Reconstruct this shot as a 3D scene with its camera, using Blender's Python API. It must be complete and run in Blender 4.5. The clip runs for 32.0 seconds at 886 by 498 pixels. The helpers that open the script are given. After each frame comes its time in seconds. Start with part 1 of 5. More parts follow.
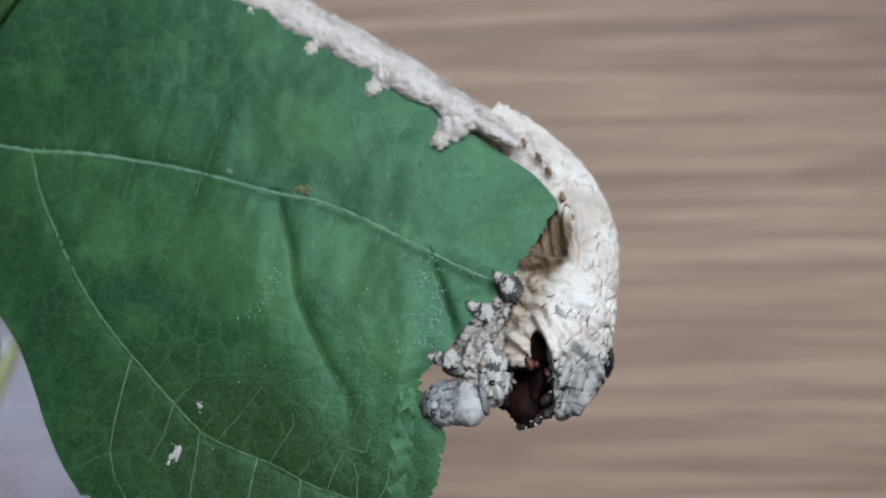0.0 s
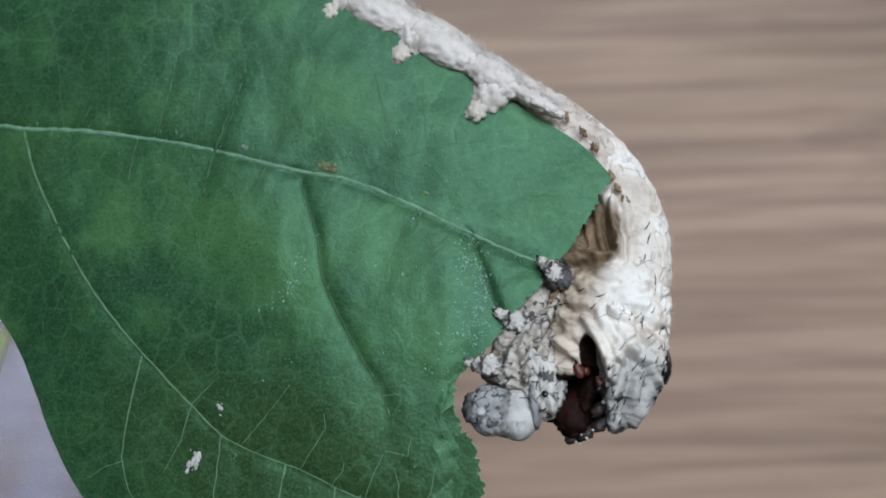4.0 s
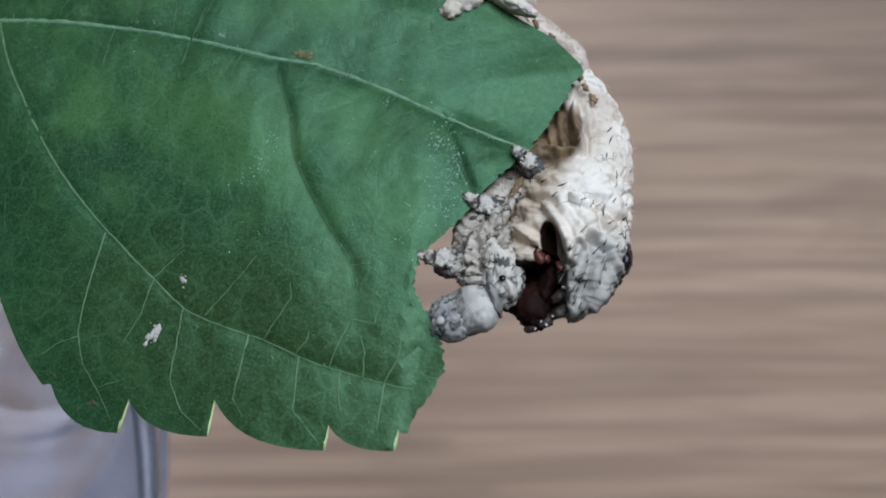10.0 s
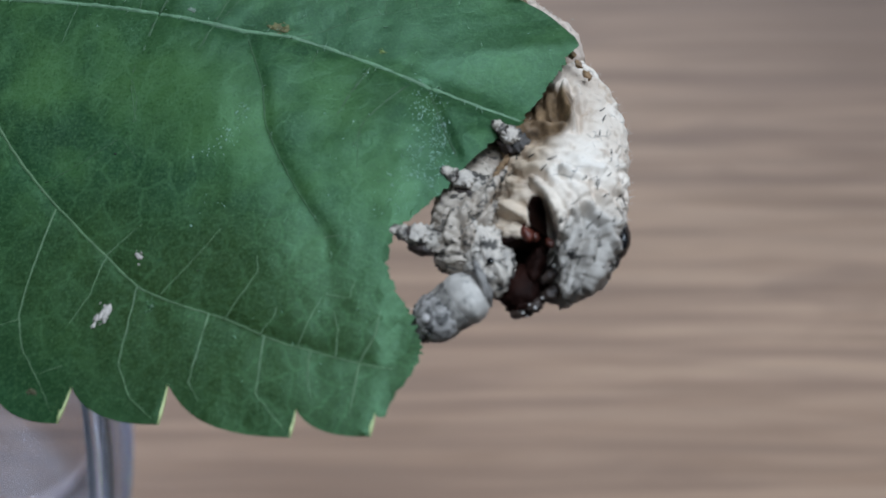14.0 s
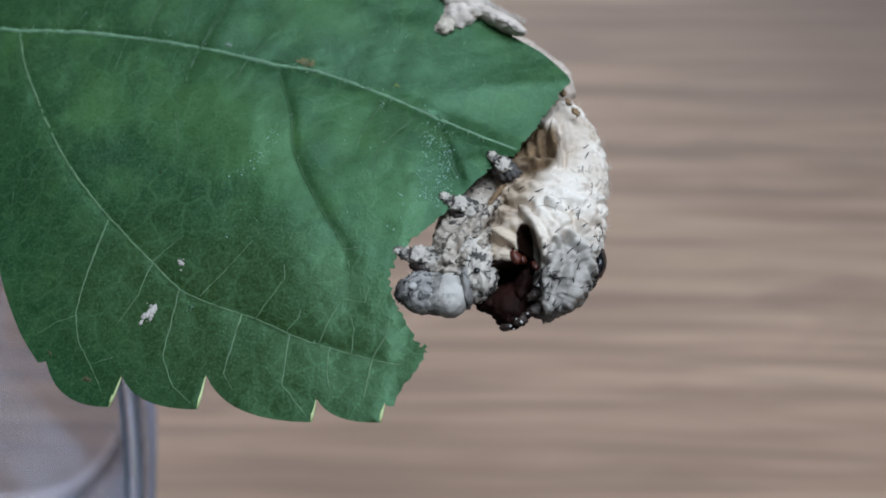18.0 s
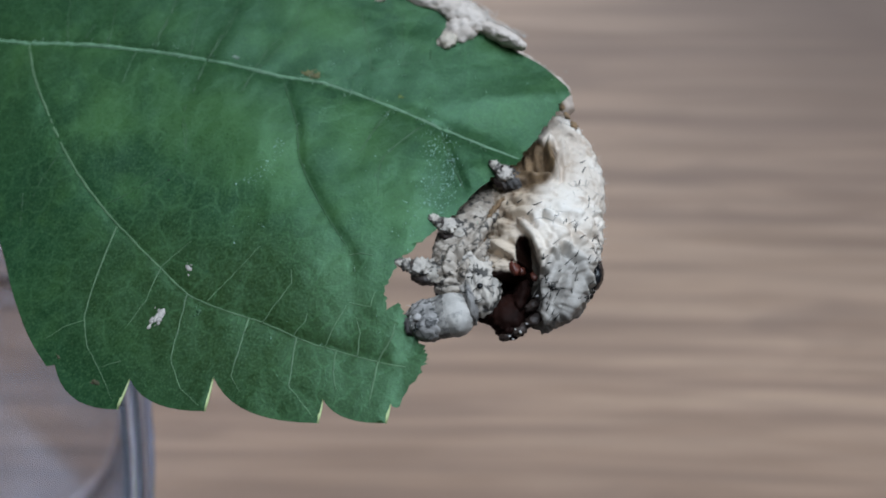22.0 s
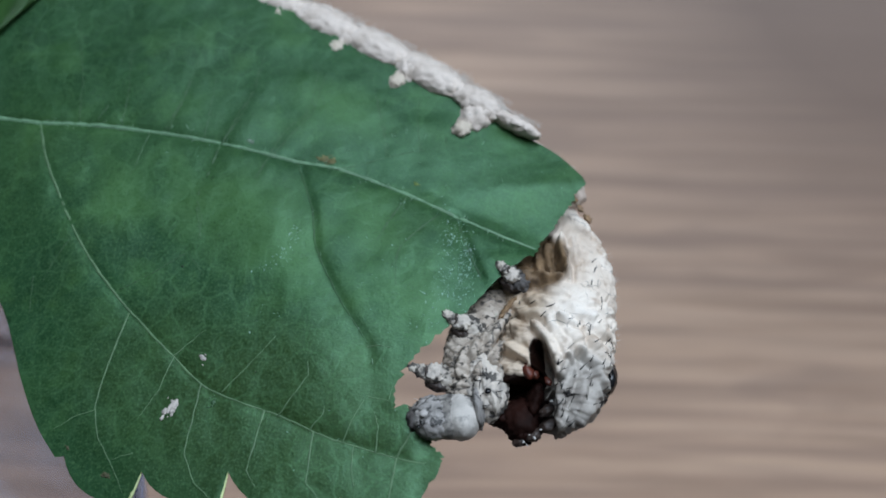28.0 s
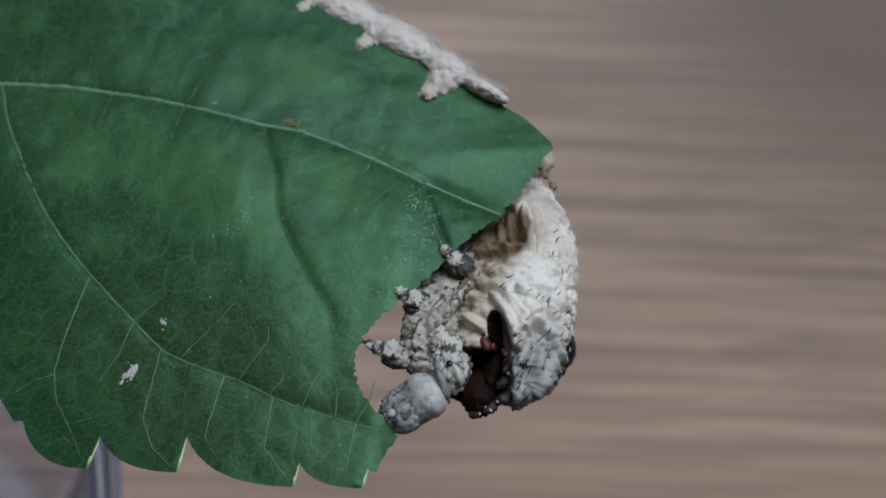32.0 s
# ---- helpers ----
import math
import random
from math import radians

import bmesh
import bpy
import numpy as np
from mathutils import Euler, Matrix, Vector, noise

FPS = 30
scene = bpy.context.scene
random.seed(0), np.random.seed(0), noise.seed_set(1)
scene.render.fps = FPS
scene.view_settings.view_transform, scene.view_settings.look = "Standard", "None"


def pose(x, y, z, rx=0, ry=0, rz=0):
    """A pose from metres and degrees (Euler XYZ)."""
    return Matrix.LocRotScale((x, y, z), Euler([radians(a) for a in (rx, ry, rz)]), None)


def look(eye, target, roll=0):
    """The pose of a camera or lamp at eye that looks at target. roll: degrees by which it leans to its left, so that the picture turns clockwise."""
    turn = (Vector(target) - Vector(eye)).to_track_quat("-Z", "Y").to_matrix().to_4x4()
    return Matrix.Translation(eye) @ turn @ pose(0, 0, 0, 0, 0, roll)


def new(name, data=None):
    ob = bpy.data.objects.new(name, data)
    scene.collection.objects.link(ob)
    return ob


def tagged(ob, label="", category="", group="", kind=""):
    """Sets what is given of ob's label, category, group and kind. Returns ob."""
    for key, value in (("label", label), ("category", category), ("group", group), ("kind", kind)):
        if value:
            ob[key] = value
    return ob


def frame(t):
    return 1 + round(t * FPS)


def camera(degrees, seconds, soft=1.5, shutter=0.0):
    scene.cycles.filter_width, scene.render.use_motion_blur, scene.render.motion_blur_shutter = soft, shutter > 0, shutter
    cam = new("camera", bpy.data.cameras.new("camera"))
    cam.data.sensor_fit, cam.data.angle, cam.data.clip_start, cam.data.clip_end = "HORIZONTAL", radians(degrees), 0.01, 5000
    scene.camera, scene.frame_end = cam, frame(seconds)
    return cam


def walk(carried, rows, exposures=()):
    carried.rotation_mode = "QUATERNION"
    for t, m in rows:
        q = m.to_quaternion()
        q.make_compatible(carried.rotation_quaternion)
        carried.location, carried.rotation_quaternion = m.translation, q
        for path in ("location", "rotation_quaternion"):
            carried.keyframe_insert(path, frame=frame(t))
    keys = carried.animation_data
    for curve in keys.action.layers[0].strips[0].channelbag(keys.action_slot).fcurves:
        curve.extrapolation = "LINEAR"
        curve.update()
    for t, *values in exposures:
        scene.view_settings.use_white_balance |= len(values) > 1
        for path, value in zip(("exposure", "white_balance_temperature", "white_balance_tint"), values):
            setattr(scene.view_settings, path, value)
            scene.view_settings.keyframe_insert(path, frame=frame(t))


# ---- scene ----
from mathutils.bvhtree import BVHTree
from mathutils.geometry import delaunay_2d_cdt

# ---- camera ----
cam = camera(46, 32.0, soft=1.8)
cam.data.dof.use_dof = True
cam.data.dof.focus_distance = 0.077
cam.data.dof.aperture_fstop = 36.0
PATH = [
    (0.0, pose(0.00721, 0.02161, 0.28740, -8.489, 2.728, -1.433)),
    (0.5, pose(0.00476, 0.02459, 0.28905, -8.822, 2.910, -1.377)),
    (1.0, pose(0.00578, 0.02728, 0.28807, -10.128, 3.319, -2.150)),
    (1.5, pose(0.00594, 0.02711, 0.28189, -12.075, 3.787, -2.578)),
    (2.0, pose(0.00553, 0.02541, 0.28087, -12.057, 3.045, -2.029)),
    (2.5, pose(0.00605, 0.02537, 0.27990, -11.829, 2.733, -2.199)),
    (4.5, pose(0.00202, 0.02020, 0.27924, -9.849, 1.696, -2.375)),
    (5.0, pose(0.00211, 0.01994, 0.27901, -10.508, 1.791, -2.279)),
    (5.5, pose(0.00283, 0.01895, 0.27864, -10.717, 1.591, -2.228)),
    (6.0, pose(0.00357, 0.01880, 0.27837, -11.075, 1.182, -2.294)),
    (6.5, pose(0.00416, 0.01872, 0.27928, -10.880, 1.123, -2.308)),
    (7.0, pose(0.00365, 0.01844, 0.27897, -10.843, 1.243, -2.271)),
    (7.5, pose(0.00427, 0.01790, 0.28039, -10.705, 0.793, -2.157)),
    (8.0, pose(0.00426, 0.01633, 0.28361, -9.925, 0.772, -1.888)),
    (8.5, pose(0.00359, 0.01367, 0.28236, -9.205, 0.836, -1.713)),
    (9.0, pose(0.00287, 0.01098, 0.28097, -6.458, -0.454, -1.370)),
    (9.5, pose(0.00129, 0.00686, 0.28032, -4.953, -0.749, -0.882)),
    (10.0, pose(0.00153, 0.00333, 0.28113, -3.422, -0.036, -0.523)),
    (10.5, pose(0.00139, 0.00205, 0.27942, -2.576, 0.017, -0.502)),
    (11.0, pose(0.00158, 0.00118, 0.27808, -1.686, -0.107, -0.314)),
    (11.5, pose(0.00269, -0.00087, 0.27565, 0.090, -0.440, -0.431)),
    (12.0, pose(0.00228, -0.00287, 0.27592, 1.033, -0.651, -0.520)),
    (12.5, pose(0.00203, -0.00445, 0.27603, 2.314, -0.190, -0.310)),
    (13.0, pose(0.00176, -0.00423, 0.27585, 1.176, -0.803, 0.037)),
    (13.5, pose(0.00128, -0.00646, 0.27496, 3.165, -0.888, -0.263)),
    (14.0, pose(0.00185, -0.00688, 0.27404, 3.291, -0.598, -0.318)),
    (14.5, pose(0.00148, -0.00754, 0.27610, 3.620, 0.109, -0.321)),
    (16.5, pose(0.00144, -0.00635, 0.28233, 1.864, 0.528, 0.654)),
    (17.0, pose(0.00205, -0.00609, 0.28321, 2.583, -0.186, 0.489)),
    (17.5, pose(0.00290, -0.00718, 0.28353, 3.145, -0.165, 0.696)),
    (18.0, pose(0.00225, -0.00679, 0.28388, 3.480, -0.085, 0.722)),
    (18.5, pose(0.00206, -0.00665, 0.28436, 3.608, -0.049, 0.696)),
    (19.0, pose(0.00182, -0.00653, 0.28448, 3.484, -0.207, 0.664)),
    (19.5, pose(0.00166, -0.00621, 0.28499, 3.652, 0.039, 0.709)),
    (20.0, pose(0.00175, -0.00629, 0.28529, 3.834, -0.127, 0.729)),
    (20.5, pose(0.00168, -0.00637, 0.28531, 3.761, -0.194, 0.802)),
    (21.0, pose(0.00144, -0.00647, 0.28529, 4.007, -0.278, 0.748)),
    (21.5, pose(0.00161, -0.00753, 0.28464, 3.912, -0.293, 0.833)),
    (22.0, pose(0.00111, -0.00883, 0.28521, 5.193, -0.715, 0.769)),
    (22.5, pose(0.00012, -0.00972, 0.28349, 6.290, -0.197, 0.872)),
    (23.0, pose(0.00011, -0.01081, 0.28197, 7.253, -0.470, 0.926)),
    (23.5, pose(0.00040, -0.01082, 0.28108, 7.653, -0.217, 0.813)),
    (24.0, pose(0.00082, -0.01061, 0.28071, 7.903, 0.038, 0.807)),
    (24.5, pose(0.00023, -0.01010, 0.28044, 7.536, -0.331, 0.685)),
    (25.0, pose(-0.00095, -0.01035, 0.27998, 8.259, -1.249, 0.498)),
    (25.5, pose(-0.00217, -0.01023, 0.28020, 8.071, -1.853, 0.724)),
    (27.5, pose(-0.00181, -0.00795, 0.28108, 6.953, -1.780, 1.153)),
    (28.0, pose(-0.00219, -0.00561, 0.28508, 7.859, -2.116, 1.281)),
    (28.5, pose(-0.00305, -0.00500, 0.28569, 7.432, -2.398, 1.560)),
    (29.0, pose(-0.00311, -0.00502, 0.28513, 7.262, -2.314, 1.824)),
    (29.5, pose(-0.00457, -0.00510, 0.28578, 7.482, -2.289, 2.308)),
    (30.0, pose(-0.00389, -0.00469, 0.28607, 7.274, -2.676, 2.066)),
    (30.5, pose(-0.00413, -0.00535, 0.28583, 5.608, -2.440, 2.144)),
    (31.0, pose(-0.00187, -0.00494, 0.28559, 5.357, -2.595, 1.836)),
    (31.5, pose(-0.00086, -0.00467, 0.28538, 5.881, -2.711, 1.644)),
    (32.0, pose(0.00031, -0.00529, 0.28448, 5.820, -2.398, 1.514)),
]
walk(cam, PATH, [(0.0, 0.06), (6.0, 0.08), (8.0, 0.05), (9.0, 0.0), (10.0, 0.04), (12.0, -0.04), (14.5, 0.0), (17.0, 0.07), (20.0, 0.0), (22.0, 0.0), (25.0, 0.09), (28.0, 0.06), (30.6, 0.0), (31.3, -0.06), (32.0, -0.37)])

# ---- light ----
world = bpy.data.worlds.new("world")
scene.world = world
world.use_nodes = True
wn = world.node_tree
sky = wn.nodes.new("ShaderNodeTexSky")
sky.sky_type = "NISHITA"
sky.sun_disc = False
sky.sun_elevation = radians(35)
sky.sun_rotation = radians(160)
wn.links.new(sky.outputs[0], wn.nodes["Background"].inputs[0])
wn.nodes["Background"].inputs[1].default_value = 0.12


def window_light(name, place, target, width, height, power, colour):
    """The sky's light in a window's opening."""
    lamp = bpy.data.lights.new(name, "AREA")
    lamp.shape, lamp.size, lamp.size_y, lamp.energy, lamp.color = "RECTANGLE", width, height, power, colour
    ob = new(name, lamp)
    ob.matrix_world = look(place, target)
    return ob


window_light("window_light", (0.52, 0.87, 1.145), (0.52, 0.0, 0.45), 1.72, 1.0, 32, (0.75, 0.88, 1.03))
scene.view_settings.exposure = 0.0


# ---- small tools ----
MM = 0.001
BASE = 80.6                 # height of the leaf's frame over the tabletop, in millimetres


def leaf_z(x, y):
    """The leaf's gently bent sheet, in millimetres."""
    return 124.585 + 0.0835 * x - 0.46935 * y - 0.00213 * x * x - 0.00335 * x * y - 0.00091 * y * y


def tilt_z(x, y):
    """The plane along which the caterpillar lies."""
    return 124.585 + 0.0835 * x - 0.46935 * y


def at(x, y, h=0.0):
    """A place h millimetres over the leaf's sheet."""
    return Vector((x, y, leaf_z(x, y) + h + BASE)) * MM


def near(x, y, h=0.0):
    """A place h millimetres over the caterpillar's plane."""
    return Vector((x, y, tilt_z(x, y) - 0.3 + h + BASE)) * MM


def mesh_of(name, bm, material, smooth=True):
    me = bpy.data.meshes.new(name)
    bm.normal_update()
    bm.to_mesh(me)
    bm.free()
    if smooth:
        me.polygons.foreach_set("use_smooth", [True] * len(me.polygons))
    me.materials.append(material)
    return me


def part(name, bm, material, parent, label="", smooth=True):
    """Links a bmesh as one mesh under a thing or under a part."""
    ob = new(name, mesh_of(name, bm, material, smooth))
    ob.parent = parent
    if label:
        ob["label"] = label
    return ob


def box(bm, centre, size, bevel=0.0):
    made = bmesh.ops.create_cube(bm, size=1.0, matrix=Matrix.Translation(centre) @ Matrix.Diagonal((*size, 1)))
    if bevel:
        edges = {e for v in made["verts"] for e in v.link_edges}
        bmesh.ops.bevel(bm, geom=list(edges), offset=bevel, segments=2, affect="EDGES", profile=0.5)
    return bm


def box_mesh(centre, size, bevel=0.0):
    return box(bmesh.new(), centre, size, bevel)


def spline(points, count):
    """Catmull-Rom through the points, evenly by index."""
    pts = [Vector(p) for p in points]
    pts = [pts[0] * 2 - pts[1]] + pts + [pts[-1] * 2 - pts[-2]]
    out = []
    spans = len(pts) - 3
    for i in range(count):
        u = i / (count - 1) * spans
        k = min(int(u), spans - 1)
        f = u - k
        a, b, c, d = pts[k:k + 4]
        out.append(0.5 * (2 * b + (c - a) * f + (2 * a - 5 * b + 4 * c - d) * f * f + (3 * b - a - 3 * c + d) * f ** 3))
    return out


def tube(bm, path, radii, sides=10, flat=1.0, cap=True):
    """A round tube along a path of places; radii along it; flat squeezes it in z."""
    rings = []
    up = Vector((0, 0, 1))
    for i, p in enumerate(path):
        way = (path[min(i + 1, len(path) - 1)] - path[max(i - 1, 0)]).normalized()
        side = way.cross(up)
        if side.length < 1e-6:
            side = way.cross(Vector((0, 1, 0)))
        side.normalize()
        over = side.cross(way).normalized()
        r = radii[i]
        rings.append([bm.verts.new(p + side * (r * math.cos(a)) + over * (r * flat * math.sin(a)))
                      for a in (2 * math.pi * k / sides for k in range(sides))])
    for a, b in zip(rings, rings[1:]):
        for k in range(sides):
            bm.faces.new((b[k], b[(k + 1) % sides], a[(k + 1) % sides], a[k]))
    if cap:
        bm.faces.new(rings[0])
        bm.faces.new(rings[-1][::-1])
    return bm


def lathe(bm, profile, centre, sides=48):
    """A turned shape from (radius, height) pairs about the vertical through centre."""
    rings = [[bm.verts.new((centre[0] + r * math.cos(2 * math.pi * k / sides), centre[1] + r * math.sin(2 * math.pi * k / sides), centre[2] + z))
              for k in range(sides)] for r, z in profile]
    for a, b in zip(rings, rings[1:]):
        for k in range(sides):
            bm.faces.new((a[k], a[(k + 1) % sides], b[(k + 1) % sides], b[k]))
    return rings


def blob(bm, centre, axes, turn=0.0, wrinkle=0.0, scale=1.0, seed=0.0, u=28, v=18, tip=0.0):
    """A rounded lump with half axes in metres, turned about the vertical, its skin uneven by wrinkle."""
    made = bmesh.ops.create_uvsphere(bm, u_segments=u, v_segments=v, radius=1.0)
    rotate = Matrix.Rotation(turn, 3, "Z")
    for vert in made["verts"]:
        n = vert.co.normalized().zxy
        w = 1.0
        if wrinkle:
            q = n * scale + Vector((seed, seed * 0.7, -seed))
            w += wrinkle * (noise.noise(q * 2.0) + 0.6 * noise.noise(q * 4.7) + 0.35 * noise.noise(q * 9.0))
        c = Vector((n.x * axes[0], n.y * axes[1], n.z * axes[2])) * w
        if tip:
            c.y *= 1.0 + tip * n.x
            c.z *= 1.0 + tip * n.x
        vert.co = Vector(centre) + rotate @ c
    return bm


# ---- materials ----
def material(name, roughness=0.6, metallic=0.0, specular=0.5):
    m = bpy.data.materials.new(name)
    m.use_nodes = True
    b = m.node_tree.nodes["Principled BSDF"]
    b.inputs["Roughness"].default_value = roughness
    b.inputs["Metallic"].default_value = metallic
    b.inputs["Specular IOR Level"].default_value = specular
    return m, m.node_tree, b


def node(tree, kind, **values):
    n = tree.nodes.new(kind)
    for key, value in values.items():
        n.inputs[key.replace("_", " ")].default_value = value
    return n


def coords(tree, scale=(1, 1, 1), turn=0.0):
    c = tree.nodes.new("ShaderNodeTexCoord")
    m = tree.nodes.new("ShaderNodeMapping")
    m.inputs["Scale"].default_value = scale
    m.inputs["Rotation"].default_value = (0, 0, turn)
    tree.links.new(c.outputs["Object"], m.inputs["Vector"])
    return m.outputs["Vector"]


def noise_of(tree, vector, scale, detail=4.0, rough=0.55, distortion=0.0):
    n = node(tree, "ShaderNodeTexNoise", Scale=scale, Detail=detail, Roughness=rough, Distortion=distortion)
    tree.links.new(vector, n.inputs["Vector"])
    return n.outputs["Fac"]


def ramp(tree, fac, stops):
    r = tree.nodes.new("ShaderNodeValToRGB")
    e = r.color_ramp.elements
    while len(e) < len(stops):
        e.new(0.5)
    for el, (p, c) in zip(e, stops):
        el.position = p
        el.color = (*c, 1) if len(c) == 3 else c
    tree.links.new(fac, r.inputs["Fac"])
    return r.outputs["Color"]


def mix(tree, fac, a, b, blend="MIX"):
    m = tree.nodes.new("ShaderNodeMix")
    m.data_type, m.blend_type = "RGBA", blend
    for value, socket in ((fac, m.inputs[0]), (a, m.inputs[6]), (b, m.inputs[7])):
        if hasattr(value, "links"):
            tree.links.new(value, socket)
        elif isinstance(value, (tuple, list)):
            socket.default_value = (*value, 1)
        else:
            socket.default_value = value
    return m.outputs[2]


def bump(tree, height, bsdf, strength, distance, before=None):
    b = node(tree, "ShaderNodeBump", Strength=strength, Distance=distance)
    tree.links.new(height, b.inputs["Height"])
    if before is not None:
        tree.links.new(before, b.inputs["Normal"])
    tree.links.new(b.outputs["Normal"], bsdf.inputs["Normal"])
    return b.outputs["Normal"]


GREY = lambda v: (v, v, v)


def wood_table():
    m, t, b = material("table_wood", 0.5)
    turn = -0.04
    band = noise_of(t, coords(t, (3.0, 34.0, 1.0), turn), 1.0, 2.0, 0.45, 0.6)
    streak = noise_of(t, coords(t, (13.0, 150.0, 1.0), turn), 1.0, 2.5, 0.5, 0.9)
    dark = noise_of(t, coords(t, (15.0, 85.0, 1.0), turn), 1.0, 2.0, 0.5, 0.7)
    fine = noise_of(t, coords(t, (30, 420, 1), turn), 1.0, 2.0)
    lines = noise_of(t, coords(t, (6.0, 215, 1), turn), 1.0, 2.0, 0.5, 0.4)
    broad = noise_of(t, coords(t, (4, 9, 1)), 1.0, 2.0)
    c = ramp(t, band, [(0.28, (0.46, 0.299, 0.206)), (0.72, (0.61, 0.404, 0.281))])
    c = mix(t, ramp(t, streak, [(0.44, GREY(0.0)), (0.68, GREY(0.62))]), c, (0.315, 0.196, 0.130))
    c = mix(t, ramp(t, dark, [(0.57, GREY(0.0)), (0.70, GREY(0.45))]), c, (0.25, 0.160, 0.120))
    c = mix(t, ramp(t, lines, [(0.47, GREY(0.0)), (0.60, GREY(0.64))]), c, (0.26, 0.166, 0.122))
    c = mix(t, ramp(t, lines, [(0.30, GREY(0.35)), (0.46, GREY(0.0))]), c, (0.62, 0.43, 0.31))
    c = mix(t, ramp(t, fine, [(0.35, GREY(0.0)), (0.75, GREY(0.30))]), c, (0.26, 0.19, 0.15))
    c = mix(t, ramp(t, broad, [(0.35, GREY(0.0)), (0.7, GREY(0.35))]), c, (0.54, 0.35, 0.256))
    # shade over the board's far right, put into the wood colour along the grain
    place = t.nodes.new("ShaderNodeMapping")
    place.vector_type = "TEXTURE"
    place.inputs["Location"].default_value = (0.160, 0.120, 0.0)
    place.inputs["Scale"].default_value = (0.165, 0.118, 1.0)
    source = t.nodes.new("ShaderNodeTexCoord")
    ball = t.nodes.new("ShaderNodeTexGradient")
    ball.gradient_type = "SPHERICAL"
    t.links.new(source.outputs["Object"], place.inputs["Vector"])
    t.links.new(place.outputs["Vector"], ball.inputs["Vector"])
    far_shade = mix(t, 0.35, ramp(t, ball.outputs["Fac"], [(0.0, GREY(0.0)), (0.60, GREY(0.95))]), streak, "OVERLAY")
    c = mix(t, far_shade, c, (0.165, 0.096, 0.064))
    t.links.new(c, b.inputs["Base Color"])
    bump(t, fine, b, 0.15, 0.0004)
    return m


def leaf_skin():
    m, t, b = material("leaf_skin", 0.42, specular=0.56)
    b.inputs["Specular Tint"].default_value = (0.49, 0.97, 0.60, 1)
    v = coords(t)
    broad = noise_of(t, v, 75.0, 4.0, 0.6)
    mid = noise_of(t, v, 300.0, 3.0)
    fine = noise_of(t, v, 2600.0, 3.0)
    c = ramp(t, broad, [(0.30, (0.010, 0.036, 0.015)), (0.50, (0.016, 0.053, 0.020)), (0.72, (0.028, 0.073, 0.024))])
    c = mix(t, ramp(t, mid, [(0.42, GREY(0.0)), (0.72, GREY(0.45))]), c, (0.017, 0.062, 0.022))
    # paler, yellower tissue between the side veins; its paleness also imitates their sheen
    for x, y, a, b2, turn in ((-17.0, 9.0, 7.0, 5.5, -0.3), (-11.5, 5.5, 4.5, 5.5, 0.3), (-4.5, 7.5, 4.0, 5.0, 0.4), (-1.5, 1.5, 3.2, 4.0, 0.2), (-26.0, 10.0, 3.5, 4.5, 0.2), (-8.5, 19.0, 7.0, 3.0, -0.5)):
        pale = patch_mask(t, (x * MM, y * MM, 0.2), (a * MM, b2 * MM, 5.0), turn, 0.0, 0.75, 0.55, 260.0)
        c = mix(t, mix(t, 0.30, pale, (0, 0, 0)), c, (0.050, 0.124, 0.038))
    # duller, more olive tissue along the toothed margin; its darkness stands in for shade
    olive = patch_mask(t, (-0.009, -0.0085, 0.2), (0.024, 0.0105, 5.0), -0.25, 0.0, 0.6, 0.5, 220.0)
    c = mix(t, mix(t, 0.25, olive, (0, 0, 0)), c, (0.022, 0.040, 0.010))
    grit = noise_of(t, v, 5200.0, 2.0)
    c = mix(t, ramp(t, grit, [(0.5, GREY(0.0)), (0.75, GREY(0.6))]), c, (0.060, 0.130, 0.052))
    c = mix(t, ramp(t, grit, [(0.28, GREY(0.6)), (0.45, GREY(0.0))]), c, (0.010, 0.032, 0.012))
    warp = t.nodes.new("ShaderNodeVectorMath")
    warp.operation = "ADD"
    wv = node(t, "ShaderNodeTexNoise", Scale=500.0, Detail=2.0)
    t.links.new(v, wv.inputs["Vector"])
    sc = t.nodes.new("ShaderNodeVectorMath")
    sc.operation = "SCALE"
    sc.inputs["Scale"].default_value = 0.0011
    t.links.new(wv.outputs["Color"], sc.inputs[0])
    t.links.new(v, warp.inputs[0])
    t.links.new(sc.outputs[0], warp.inputs[1])
    nets = []
    for scale in (430.0, 1050.0):
        vo = node(t, "ShaderNodeTexVoronoi", Scale=scale)
        vo.feature = "DISTANCE_TO_EDGE"
        t.links.new(warp.outputs[0], vo.inputs["Vector"])
        nets.append(vo.outputs["Distance"])
    net1 = ramp(t, nets[0], [(0.0, GREY(1.0)), (0.07, GREY(0.0))])
    net2 = ramp(t, nets[1], [(0.0, GREY(1.0)), (0.12, GREY(0.0))])
    part1 = mix(t, ramp(t, noise_of(t, v, 130.0, 2.0), [(0.38, GREY(0.06)), (0.60, GREY(0.28))]), (0, 0, 0), net1)
    c = mix(t, part1, c, (0.07, 0.16, 0.07))
    c = mix(t, mix(t, 0.92, net2, (0, 0, 0)), c, (0.08, 0.2, 0.09))
    speck = node(t, "ShaderNodeTexVoronoi", Scale=420.0, Randomness=1.0)
    t.links.new(v, speck.inputs["Vector"])
    dots = ramp(t, speck.outputs["Distance"], [(0.05, GREY(0.7)), (0.09, GREY(0.0))])
    few = ramp(t, noise_of(t, v, 190.0, 1.0), [(0.62, GREY(0.0)), (0.66, GREY(1.0))])
    c = mix(t, mix(t, few, (0, 0, 0), dots), c, (0.015, 0.045, 0.02))
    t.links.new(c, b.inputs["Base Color"])
